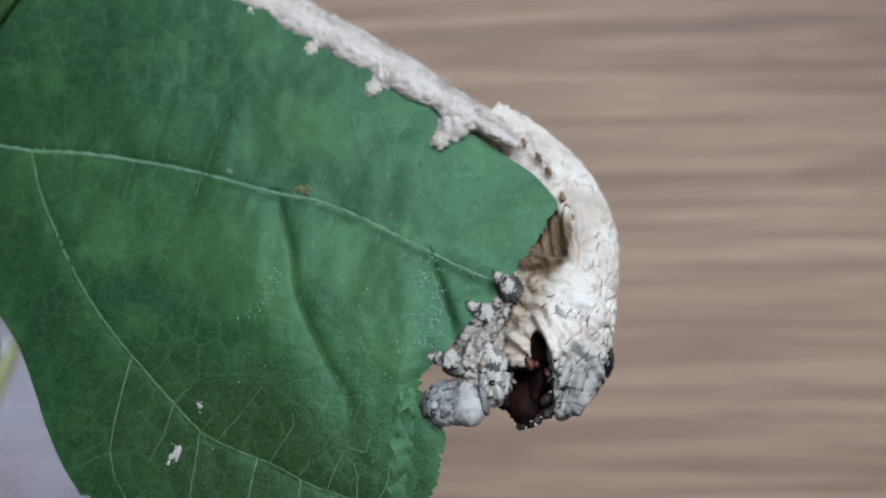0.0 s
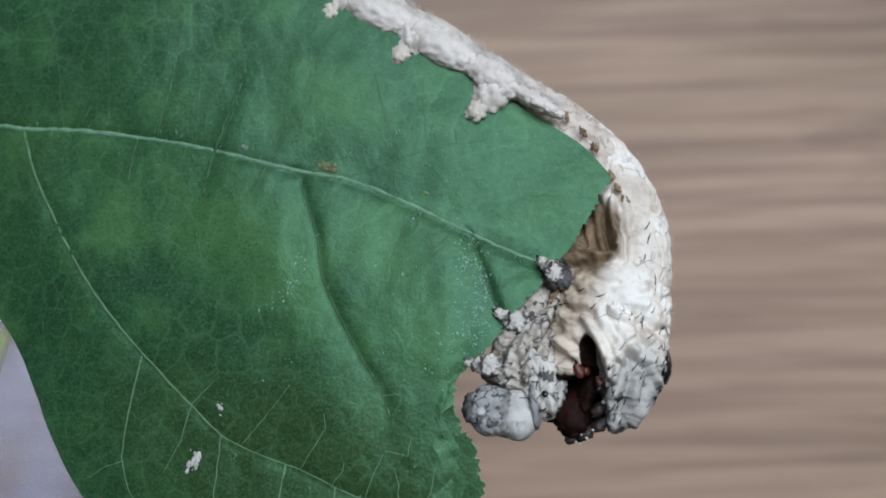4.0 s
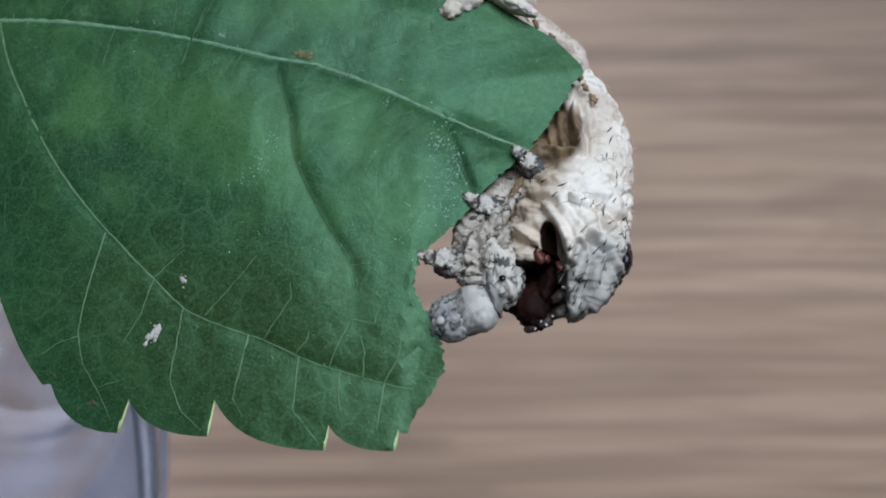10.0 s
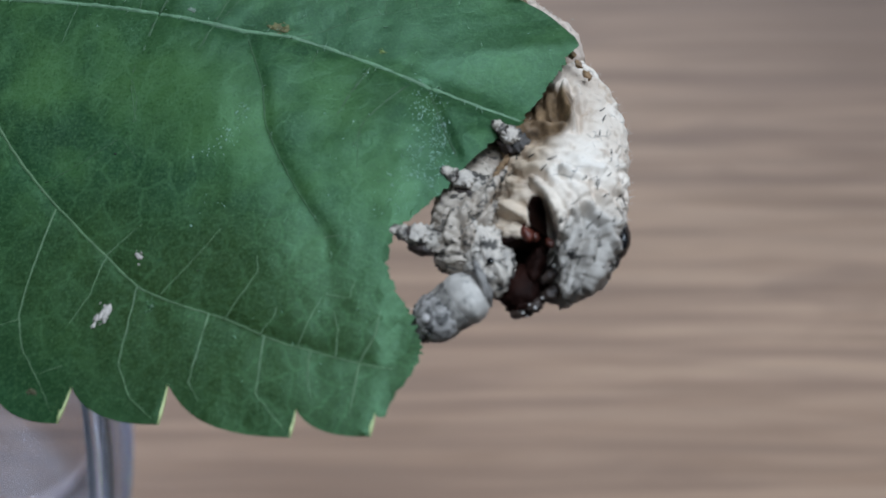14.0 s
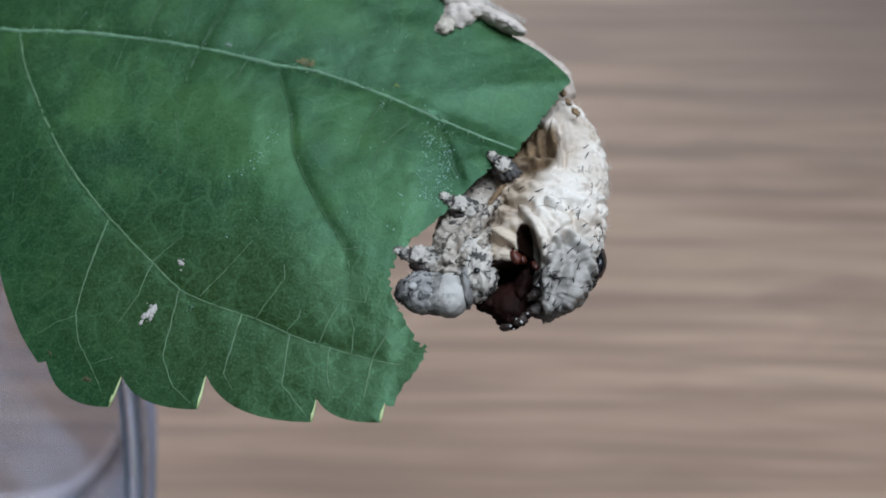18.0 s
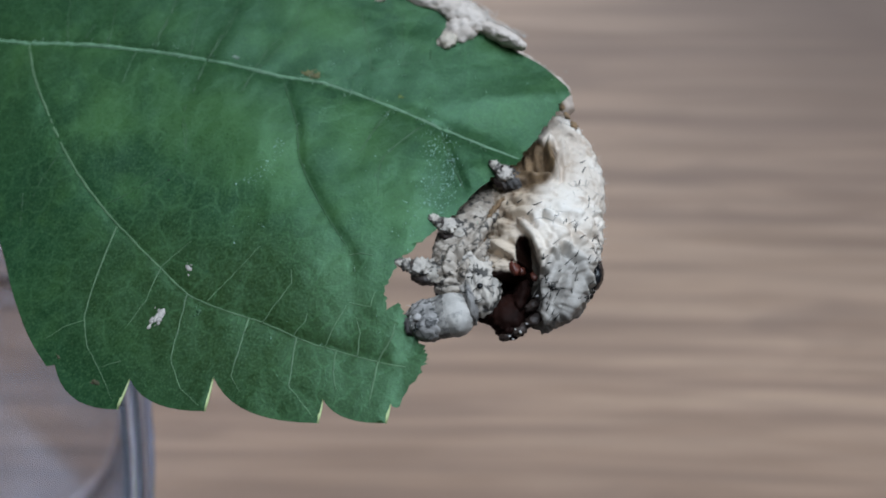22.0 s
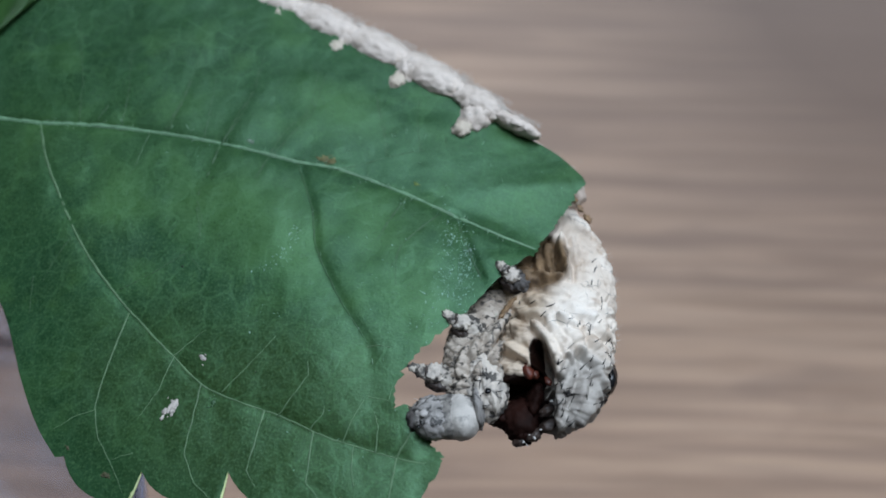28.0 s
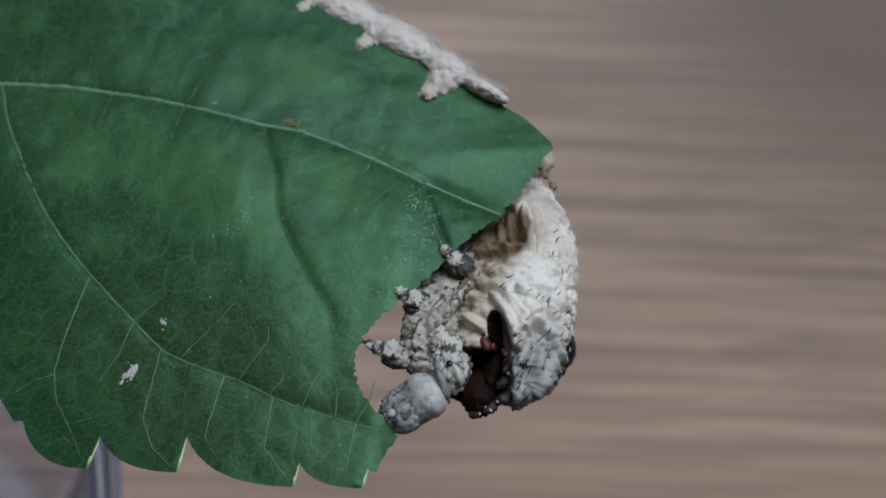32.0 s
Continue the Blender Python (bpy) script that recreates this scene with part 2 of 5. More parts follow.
    t.links.new(ramp(t, fine, [(0.3, GREY(0.30)), (0.7, GREY(0.48))]), b.inputs["Roughness"])
    one = bump(t, mid, b, 0.35, 0.00018, bump(t, nets[0], b, 0.35, 0.00012))
    two = bump(t, net2, b, 0.08, 0.00005, one)
    three = bump(t, fine, b, 0.2, 0.00004, two)
    bump(t, grit, b, 0.45, 0.00003, three)
    return m


def plain(name, colour, roughness=0.6, vary=0.25, scale=300.0, relief=0.0, specular=0.5, metallic=0.0):
    """A surface of one colour with grain at two scales."""
    m, t, b = material(name, roughness, metallic, specular)
    v = coords(t)
    n1, n2 = noise_of(t, v, scale, 4.0), noise_of(t, v, scale * 6, 3.0)
    dark = tuple(k * (1 - vary) for k in colour)
    light = tuple(min(1, k * (1 + vary)) for k in colour)
    c = ramp(t, n1, [(0.3, dark), (0.7, light)])
    c = mix(t, ramp(t, n2, [(0.35, GREY(0.0)), (0.8, GREY(0.5))]), c, dark)
    t.links.new(c, b.inputs["Base Color"])
    if relief:
        bump(t, n2, b, 0.5, relief)
    return m


def skin(name, light, mid, dark, darkness=0.5, lines=0.8, warm=(0.45, 0.30, 0.17), cells=620.0, grain=1500.0, sharp=0.0):
    """Wrinkled caterpillar skin: pale, with brown folds, grey clouds and short black creases."""
    m, t, b = material(name, 0.62, specular=0.35)
    v = coords(t)
    n1 = noise_of(t, v, 330.0, 5.0, 0.6)
    n2 = noise_of(t, v, grain, 4.0, 0.6)
    n3 = noise_of(t, v, 210.0, 3.0)
    c = ramp(t, n1, [(0.28, mid), (0.5, light), (0.75, tuple(min(1, k * 1.12) for k in light))])
    c = mix(t, ramp(t, n3, [(0.55, GREY(0.0)), (0.75, GREY(0.55))]), c, warm)
    low, high = (sharp, sharp + 0.06) if sharp else (0.72 - 0.4 * darkness, 0.9 - 0.3 * darkness)
    c = mix(t, ramp(t, n2, [(low, GREY(0.0)), (high, GREY(0.9))]), c, dark)
    vo = node(t, "ShaderNodeTexVoronoi", Scale=cells)
    vo.feature = "DISTANCE_TO_EDGE"
    t.links.new(v, vo.inputs["Vector"])
    crack = ramp(t, vo.outputs["Distance"], [(0.0, GREY(1.0)), (0.045 + 0.05 * lines, GREY(0.0))])
    some = ramp(t, noise_of(t, v, 500.0, 2.0), [(0.58 - 0.12 * lines, GREY(0.0)), (0.66 - 0.12 * lines, GREY(lines))])
    crack = mix(t, some, (0, 0, 0), crack)
    c = mix(t, crack, c, (0.03, 0.028, 0.028))
    t.links.new(c, b.inputs["Base Color"])
    one = bump(t, n1, b, 0.45, 0.0003)
    two = bump(t, n2, b, 0.5, 0.00015, one)
    bump(t, vo.outputs["Distance"], b, 0.4, 0.0002, two)
    return m


def patch_mask(tree, place, size, turn=0.0, low=0.15, high=0.5, ragged=0.25, scale=500.0):
    """A stain of its own shape on a thing: 1 inside an oval at place, 0 outside, in the thing's own metres."""
    m = tree.nodes.new("ShaderNodeMapping")
    m.vector_type = "TEXTURE"
    m.inputs["Location"].default_value = place
    m.inputs["Rotation"].default_value = (0, 0, turn)
    m.inputs["Scale"].default_value = size
    c = tree.nodes.new("ShaderNodeTexCoord")
    g = tree.nodes.new("ShaderNodeTexGradient")
    g.gradient_type = "SPHERICAL"
    tree.links.new(c.outputs["Object"], m.inputs["Vector"])
    tree.links.new(m.outputs["Vector"], g.inputs["Vector"])
    n = noise_of(tree, c.outputs["Object"], scale, 3.0)
    add = tree.nodes.new("ShaderNodeMath")
    add.operation = "MULTIPLY_ADD"
    tree.links.new(n, add.inputs[0])
    add.inputs[1].default_value = ragged
    tree.links.new(g.outputs["Fac"], add.inputs[2])
    return ramp(tree, add.outputs[0], [(low + ragged * 0.5, GREY(0.0)), (high + ragged * 0.5, GREY(1.0))])


def trunk_skin():
    """Pale dry skin of the fore body: warm in the mass, a grey plate on the shoulder, tan towards the belly."""
    m, t, b = material("trunk_skin", 0.6, specular=0.3)
    v = coords(t)
    broad = noise_of(t, v, 210.0, 3.0)
    mid = noise_of(t, v, 750.0, 4.0, 0.6)
    fine = noise_of(t, v, 2600.0, 3.0, 0.6)
    c = ramp(t, broad, [(0.30, (0.54, 0.445, 0.365)), (0.5, (0.76, 0.67, 0.58)), (0.72, (0.86, 0.80, 0.73))])
    c = mix(t, ramp(t, mid, [(0.30, GREY(0.65)), (0.45, GREY(0.0))]), c, (0.40, 0.29, 0.205))
    belly = patch_mask(t, (-0.0030, 0.0036, 0.0), (0.0066, 0.0026, 0.2), radians(53), 0.1, 0.6, 0.35, 420.0)
    c = mix(t, mix(t, 0.2, belly, (0, 0, 0)), c, ramp(t, mid, [(0.35, (0.20, 0.115, 0.055)), (0.6, (0.50, 0.385, 0.27))]))
    cream = patch_mask(t, (-0.0024, -0.0005, 0.002), (0.0032, 0.0036, 0.2), 0.0, 0.15, 0.6, 0.25, 420.0)
    c = mix(t, mix(t, 0.35, cream, (0, 0, 0)), c, (0.68, 0.54, 0.40))
    plate = patch_mask(t, (0.0014, -0.0023, 0.002), (0.0034, 0.0044, 0.2), radians(-25), 0.05, 0.5, 0.3, 380.0)
    c = mix(t, mix(t, 0.14, plate, (0, 0, 0)), c, ramp(t, mid, [(0.3, (0.25, 0.23, 0.21)), (0.7, (0.44, 0.41, 0.375))]))
    foot = patch_mask(t, (0.0016, -0.0052, 0.0), (0.0052, 0.0015, 0.2), radians(12), 0.1, 0.55, 0.4, 500.0)
    c = mix(t, mix(t, 0.5, foot, (0, 0, 0)), c, (0.055, 0.040, 0.034))
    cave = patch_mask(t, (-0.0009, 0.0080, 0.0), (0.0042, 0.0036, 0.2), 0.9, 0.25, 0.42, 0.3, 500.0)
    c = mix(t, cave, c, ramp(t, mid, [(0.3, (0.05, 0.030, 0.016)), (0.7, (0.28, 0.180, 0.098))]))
    c = mix(t, ramp(t, fine, [(0.62, GREY(0.0)), (0.78, GREY(0.5))]), c, (0.22, 0.18, 0.15))
    vo = node(t, "ShaderNodeTexVoronoi", Scale=760.0)
    vo.feature = "DISTANCE_TO_EDGE"
    t.links.new(v, vo.inputs["Vector"])
    crack = ramp(t, vo.outputs["Distance"], [(0.0, GREY(0.8)), (0.05, GREY(0.0))])
    some = ramp(t, noise_of(t, v, 430.0, 2.0), [(0.54, GREY(0.0)), (0.64, GREY(0.8))])
    c = mix(t, mix(t, some, (0, 0, 0), crack), c, (0.06, 0.05, 0.045))
    # the hollow, a slit above, wide below: brown skin, blackened to deepen its shade
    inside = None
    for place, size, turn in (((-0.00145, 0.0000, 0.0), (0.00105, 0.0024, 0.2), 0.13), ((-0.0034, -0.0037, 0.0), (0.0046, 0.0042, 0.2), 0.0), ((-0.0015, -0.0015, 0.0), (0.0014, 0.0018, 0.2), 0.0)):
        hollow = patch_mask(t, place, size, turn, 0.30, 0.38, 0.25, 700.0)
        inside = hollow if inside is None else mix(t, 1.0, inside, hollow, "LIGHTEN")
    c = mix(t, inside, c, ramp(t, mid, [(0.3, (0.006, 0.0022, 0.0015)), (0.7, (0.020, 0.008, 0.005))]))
    t.links.new(ramp(t, inside, [(0.0, GREY(0.3)), (1.0, GREY(0.10))]), b.inputs["Specular IOR Level"])
    t.links.new(c, b.inputs["Base Color"])
    one = bump(t, mid, b, 0.35, 0.00016)
    two = bump(t, fine, b, 0.4, 0.00006, one)
    bump(t, vo.outputs["Distance"], b, 0.25, 0.00010, two)
    return m


TABLE_WOOD = wood_table()
LEAF = leaf_skin()
VEIN = plain("vein", (0.040, 0.106, 0.042), 0.6, 0.3, 900, 0.00004)
VEIN_DEEP = plain("sunken_vein", (0.032, 0.090, 0.034), 0.6, 0.3, 900, 0.00004)
RIB_PALE = plain("pale_rib", (0.128, 0.250, 0.142), 0.6, 0.35, 900, 0.00006)
VEIN_PALE = plain("pale_vein", (0.090, 0.170, 0.082), 0.6, 0.3, 900, 0.00004)
TOOTH_EDGE = plain("tooth_edge", (0.50, 0.58, 0.27), 0.5, 0.2, 900)
LEAF_SPARKLE = plain("leaf_sparkle", (0.27, 0.43, 0.37), 0.3, 0.3, 900)
LEAF_HAIR = plain("leaf_hair", (0.22, 0.36, 0.25), 0.5, 0.2, 900)
LEAF_EDGE = plain("leaf_rim", (0.26, 0.38, 0.19), 0.55, 0.3, 900)
SKIN_PALE = skin("pale_skin", (0.63, 0.525, 0.45), (0.34, 0.245, 0.185), (0.14, 0.10, 0.08), 0.42, 0.6, (0.44, 0.31, 0.20), 950.0, 1900.0)
SKIN_TRUNK = trunk_skin()
SKIN_CHEST = skin("chest_skin", (0.48, 0.415, 0.35), (0.17, 0.13, 0.095), (0.03, 0.026, 0.022), 0.6, 0.95, (0.33, 0.21, 0.12), 800.0, 1500.0, 0.54)
SKIN_WHITE = skin("white_skin", (0.65, 0.565, 0.50), (0.42, 0.345, 0.285), (0.16, 0.14, 0.12), 0.25, 0.35)
SKIN_GREY = skin("grey_skin", (0.57, 0.51, 0.445), (0.30, 0.28, 0.26), (0.03, 0.028, 0.026), 0.8, 0.9, (0.30, 0.24, 0.19), 800.0, 1000.0, 0.53)
SKIN_PLATE = skin("plate_skin", (0.30, 0.28, 0.265), (0.15, 0.14, 0.13), (0.06, 0.06, 0.06), 0.4, 0.9, (0.27, 0.23, 0.19))
SKIN_MOTTLED = skin("mottled_skin", (0.50, 0.45, 0.39), (0.17, 0.15, 0.135), (0.025, 0.022, 0.02), 0.95, 1.0, (0.20, 0.145, 0.10), 800.0, 1100.0, 0.49)
SKIN_FACE = skin("face_skin", (0.36, 0.34, 0.325), (0.17, 0.16, 0.15), (0.03, 0.03, 0.03), 0.95, 0.9, (0.22, 0.19, 0.17), 1000.0, 1700.0, 0.54)
SKIN_DARK = skin("dark_skin", (0.10, 0.09, 0.085), (0.035, 0.032, 0.03), (0.012, 0.012, 0.012), 0.7, 0.9, (0.08, 0.05, 0.035))
SKIN_HEAD = skin("head_skin", (0.37, 0.345, 0.315), (0.15, 0.138, 0.125), (0.03, 0.03, 0.03), 0.8, 0.6, (0.26, 0.25, 0.24))
SKIN_CAP = skin("cap_skin", (0.54, 0.505, 0.465), (0.36, 0.335, 0.31), (0.09, 0.09, 0.09), 0.45, 0.15, (0.33, 0.33, 0.33))
SKIN_CREAM = skin("cream_skin", (0.58, 0.51, 0.42), (0.40, 0.33, 0.26), (0.2, 0.13, 0.08), 0.3, 0.35)
SKIN_OCHRE = skin("ochre_skin", (0.26, 0.165, 0.09), (0.12, 0.07, 0.04), (0.06, 0.035, 0.02), 0.5, 0.5, (0.30, 0.17, 0.08))
BROWN_MATT = plain("dark_brown_matt", (0.035, 0.022, 0.017), 0.5, 0.6, 900, 0.0001)
PALE_HAIR = plain("pale_hair", (0.62, 0.58, 0.54), 0.6, 0.2, 900)
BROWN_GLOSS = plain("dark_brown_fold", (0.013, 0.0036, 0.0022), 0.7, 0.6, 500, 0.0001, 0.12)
BLACK_GLOSS = plain("black_gloss", (0.008, 0.008, 0.010), 0.2, 0.4, 700)
RUST = plain("rust_red", (0.10, 0.022, 0.012), 0.45, 0.4, 900)
BRISTLE = plain("bristle", (0.012, 0.011, 0.011), 0.5, 0.3, 900)
WHITE_SPOT = plain("white_spot", (0.50, 0.47, 0.45), 0.6, 0.2, 900)
WALL_PAINT = plain("wall_paint", (0.22, 0.21, 0.20), 0.8, 0.05, 8, 0.0003)
CEILING_PAINT = plain("ceiling_paint", (0.40, 0.39, 0.38), 0.85, 0.04, 8)
FLOOR_WOOD = plain("floor_wood", (0.22, 0.15, 0.10), 0.5, 0.25, 12)
FRAME_PAINT = plain("frame_paint", (0.72, 0.72, 0.70), 0.45, 0.05, 20)

# ---- room ----
def room():
    """A plain room that closes the place; one wall has the window that lights it."""
    floor = part("floor", box_mesh((0, 0, -0.78), (4.4, 3.6, 0.06)), FLOOR_WOOD, None, smooth=False)
    tagged(floor, "plain brown wooden floor of the room", "floor", kind="structure")
    ceiling = part("ceiling", box_mesh((0, 0, 1.78), (4.4, 3.6, 0.06)), CEILING_PAINT, None, smooth=False)
    tagged(ceiling, "plain white painted ceiling", "ceiling", kind="structure")
    for name, centre, size in (("wall_west", (-2.15, 0, 0.5), (0.1, 3.6, 2.5)), ("wall_east", (2.15, 0, 0.5), (0.1, 3.6, 2.5)),
                               ("wall_south", (0, -1.75, 0.5), (4.2, 0.1, 2.5))):
        tagged(part(name, box_mesh(centre, size), WALL_PAINT, None, smooth=False), "plain pale painted wall", "wall", kind="structure")
    bm = bmesh.new()
    for centre, size in (((-1.24, 0.95, 0.5), (1.72, 0.1, 2.5)), ((1.76, 0.95, 0.5), (0.68, 0.1, 2.5)),
                         ((0.52, 0.95, -0.075), (1.80, 0.1, 1.35)), ((0.52, 0.95, 1.72), (1.80, 0.1, 0.06))):
        box(bm, centre, size)
    tagged(part("wall_north", bm, WALL_PAINT, None, smooth=False), "pale painted wall with a window opening", "wall", kind="structure")
    win = tagged(new("window_1"), "white framed window in the wall", "window", kind="structure")
    for centre, size in (((0.52, 0.95, 0.62), (1.80, 0.06, 0.04)), ((0.52, 0.95, 1.67), (1.80, 0.06, 0.04)), ((-0.36, 0.95, 1.145), (0.04, 0.06, 1.01)),
                         ((1.40, 0.95, 1.145), (0.04, 0.06, 1.01)), ((0.52, 0.95, 1.145), (0.05, 0.06, 1.01))):
        part("window_frame", box_mesh(centre, size, 0.006), FRAME_PAINT, win, smooth=False)


def table():
    """The wooden table under everything."""
    thing = tagged(new("table"), "brown wooden table with streaky straight grain", "table")
    part("tabletop", box_mesh((0, 0, -0.015), (1.5, 0.9, 0.03), 0.003), TABLE_WOOD, thing, smooth=False)
    for x in (-0.68, 0.68):
        for y in (-0.38, 0.38):
            part("leg", box_mesh((x, y, -0.39), (0.06, 0.06, 0.72), 0.003), TABLE_WOOD, thing, smooth=False)
    part("apron", box_mesh((0, -0.38, -0.07), (1.3, 0.02, 0.08)), TABLE_WOOD, thing, smooth=False)
    part("apron", box_mesh((0, 0.38, -0.07), (1.3, 0.02, 0.08)), TABLE_WOOD, thing, smooth=False)


# ---- leaf ----
MIDRIB = [(-57, 19.5), (-46, 18.6), (-38.7, 17.9), (-35.1, 17.4), (-30.2, 17.1), (-22.9, 16.1), (-17.9, 15.1), (-11.7, 13.5), (-8.1, 12.8), (-3.4, 11.0),
          (1.7, 8.6), (4.7, 7.2), (8.0, 5.9)]
VEIN_A = [(-35.1, 17.4), (-33.1, 12.8), (-29.5, 6.8), (-26.7, 3.2), (-23.9, 0.3), (-19.9, -3.2), (-17.4, -5.3), (-15.1, -6.3), (-11.2, -7.5), (-8.2, -8.7),
          (-5.8, -9.4), (-2.6, -10.2), (-0.6, -10.5)]
VEIN_B = [(-11.7, 13.5), (-10.1, 9.1), (-9.4, 5.5), (-7.3, 1.4), (-5.0, -2.0), (-4.6, -3.9), (-4.9, -6.2)]
VEIN_C = [(1.7, 8.6), (2.5, 6.0), (3.4, 3.6), (3.8, 2.6)]
# lesser side veins: how deeply they are drawn in, and their line
RIBS = [(0.25, [(-29.8, 17.7), (-28.7, 19.9)]),
        (0.40, [(-23.6, 16.6), (-22.5, 19.4), (-21.8, 22.5), (-21.3, 23.4)]),
        (0.40, [(-18.4, 15.3), (-17.2, 18.3), (-16.1, 20.9), (-16.1, 23.1)]),
        (0.45, [(-14.1, 14.4), (-12.8, 16.8), (-11.2, 18.5), (-10.6, 22.9)]),
        (0.30, [(-3.9, 14.0), (-4.5, 16.1), (-5.4, 20.2)]),
        (0.30, [(-24.9, 16.4), (-25.5, 13.4), (-25.9, 12.1)]),
        (0.60, [(-18.5, 14.9), (-18.9, 12.8), (-19.7, 9.8), (-18.9, 6.3)]),
        (0.30, [(-14.1, 14.0), (-15.2, 11.7)]),
        (0.30, [(-2.4, 10.3), (-3.7, 8.2), (-4.6, 6.5)]),
        (0.35, [(0.0, 8.6), (-2.5, 6.2), (-3.4, 4.1)])]
RIB_XY = [(w, np.array([(p.x, p.y) for p in spline([(*q, 0) for q in pts], 26)])) for w, pts in RIBS]
FOLDS = [spline([(*p, 0) for p in pts], n) for n, pts in zip((150, 110, 80, 30),  (MIDRIB, VEIN_A, VEIN_B[:-1] + [(-4.4, -6.5), (-4.2, -9.0)], VEIN_C + [(4.6, 0.2), (5.3, -3.0)]))]
FOLD_XY = [np.array([(p.x, p.y) for p in f]) for f in FOLDS]


def quilt(x, y):
    """How the leaf is drawn in along its veins and bulges between them, in millimetres."""
    out, below = 0.0, 1.0
    for k, f in enumerate(FOLD_XY):
        d2 = (f[:, 0] - x) ** 2 + (f[:, 1] - y) ** 2
        i = int(np.argmin(d2))
        d = math.sqrt(d2[i])
        fade = min(1.0, (len(f) - 1 - i) / (1, 5, 48, 8)[k]) if k else 1.0
        a, b = f[max(i - 1, 0)], f[min(i + 1, len(f) - 1)]
        side = (b[0] - a[0]) * (y - a[1]) - (b[1] - a[1]) * (x - a[0])
        broad, crease = ((0.21, 0.50), (0.08, 0.24), (0.20, 0.46), (0.38, 0.80))[k]
        reach = (8.0, 2.6, 2.6, 2.6)[k]
        if k == 0 and side > 0:
            crease, broad, reach = crease * 0.9, broad * 0.9, 6.0
            below = max(0.0, 1 - d / 0.9)
        if k == 1:
            # the tip of this vein lies in a valley
            deep = min(1.0, max(0.0, (x + 19) / 9))
            reach, broad = (4.6, broad + 0.20 * deep) if side > 0 else (3.2, broad + 0.06 * deep)
        if k in (2, 3):
            reach = (7.0 if k == 2 else 5.0) if side < 0 else 2.6
            broad, crease = broad * below * (0.65 * math.exp(-(d / 5.5) ** 2) if side < 0 else 1.25), crease * below * (0.25 if side < 0 else 0.8)
        out += (broad * d * math.exp(-d / reach) + crease * d * math.exp(-d / 0.65)) * fade
    for w, f in RIB_XY:
        d2 = (f[:, 0] - x) ** 2 + (f[:, 1] - y) ** 2
        i = int(np.argmin(d2))
        if d2[i] < 25:
            d = math.sqrt(d2[i])
            a, b = f[max(i - 1, 0)], f[min(i + 1, 25)]
            side = ((b[0] - a[0]) * (y - a[1]) - (b[1] - a[1]) * (x - a[0])) * (1 if f[-1][1] < f[0][1] else -1)
            fade = min(1.0, (25 - i) / 10, (i + 1) / 3)
            out += w * fade * ((0.10 * d * math.exp(-d / 2.4)) if side < 0 else (0.16 * d * math.exp(-d / 1.6) + 0.45 * d * math.exp(-d / 0.6)))
    over = y - (10.7 + 0.12 * x)
    if x > 0 and over > 0:
        out -= 0.10 * over * min(1.0, x / 6) * math.exp(-over / 6)
    elif x > 0 and over > -6:
        out -= 0.24 * -over * min(1.0, x / 6) * math.exp(over / 3)
    out += 0.30 * noise.noise(Vector((x * 0.11, y * 0.11, 3.0))) + 0.10 * noise.noise(Vector((x * 0.4, y * 0.4, 7.0))) + 0.045 * noise.noise(Vector((x * 0.9, y * 0.9, 1.0)))
    return out


BITE_FIRST = [(4.8, 3.3), (3.9, 2.4), (1.9, 1.3), (1.1, -0.3), (1.1, -2.2), (1.9, -3.7), (3.0, -4.9), (2.6, -6.5), (2.2, -8.4), (0.1, -11.5)]
BITE_LAST = [(4.8, 3.3), (2.4, 0.7), (0.3, -1.2), (-1.4, -2.8), (-2.7, -4.8), (-2.8, -6.6), (-2.1, -8.2), (-0.4, -10.0), (0.3, -10.7), (0.1, -11.5)]
BITE_STEPS = 61


def bite_edge(f, ragged=0.32):
    """The eaten margin when the share f of the meal is gone."""
    pts = [Vector((a[0] + (b[0] - a[0]) * f, a[1] + (b[1] - a[1]) * f, 0)) for a, b in zip(BITE_FIRST, BITE_LAST)]
    out = spline(pts, BITE_STEPS)
    for i, p in enumerate(out[1:-1], 1):
        k = min(1.0, i / 4, (BITE_STEPS - 1 - i) / 4)
        p.x += k * ragged * noise.noise(Vector((i * 0.9, f * 9, 1)))
        p.y += k * ragged * noise.noise(Vector((i * 0.9, f * 9, 5)))
        p.x += k * 0.09 * (1 if i % 2 else -1)
    return [(p.x, p.y) for p in out]


def lobe(start, tip, lean=0.22):
    """A rounded lobe of the toothed margin, from a notch to the tooth's tip."""
    c = (start[0] + lean * (tip[0] - start[0]), tip[1] - 0.15)
    return [((1 - u) ** 2 * start[0] + 2 * u * (1 - u) * c[0] + u * u * tip[0], (1 - u) ** 2 * start[1] + 2 * u * (1 - u) * c[1] + u * u * tip[1])
            for u in (k / 9 for k in range(10))]


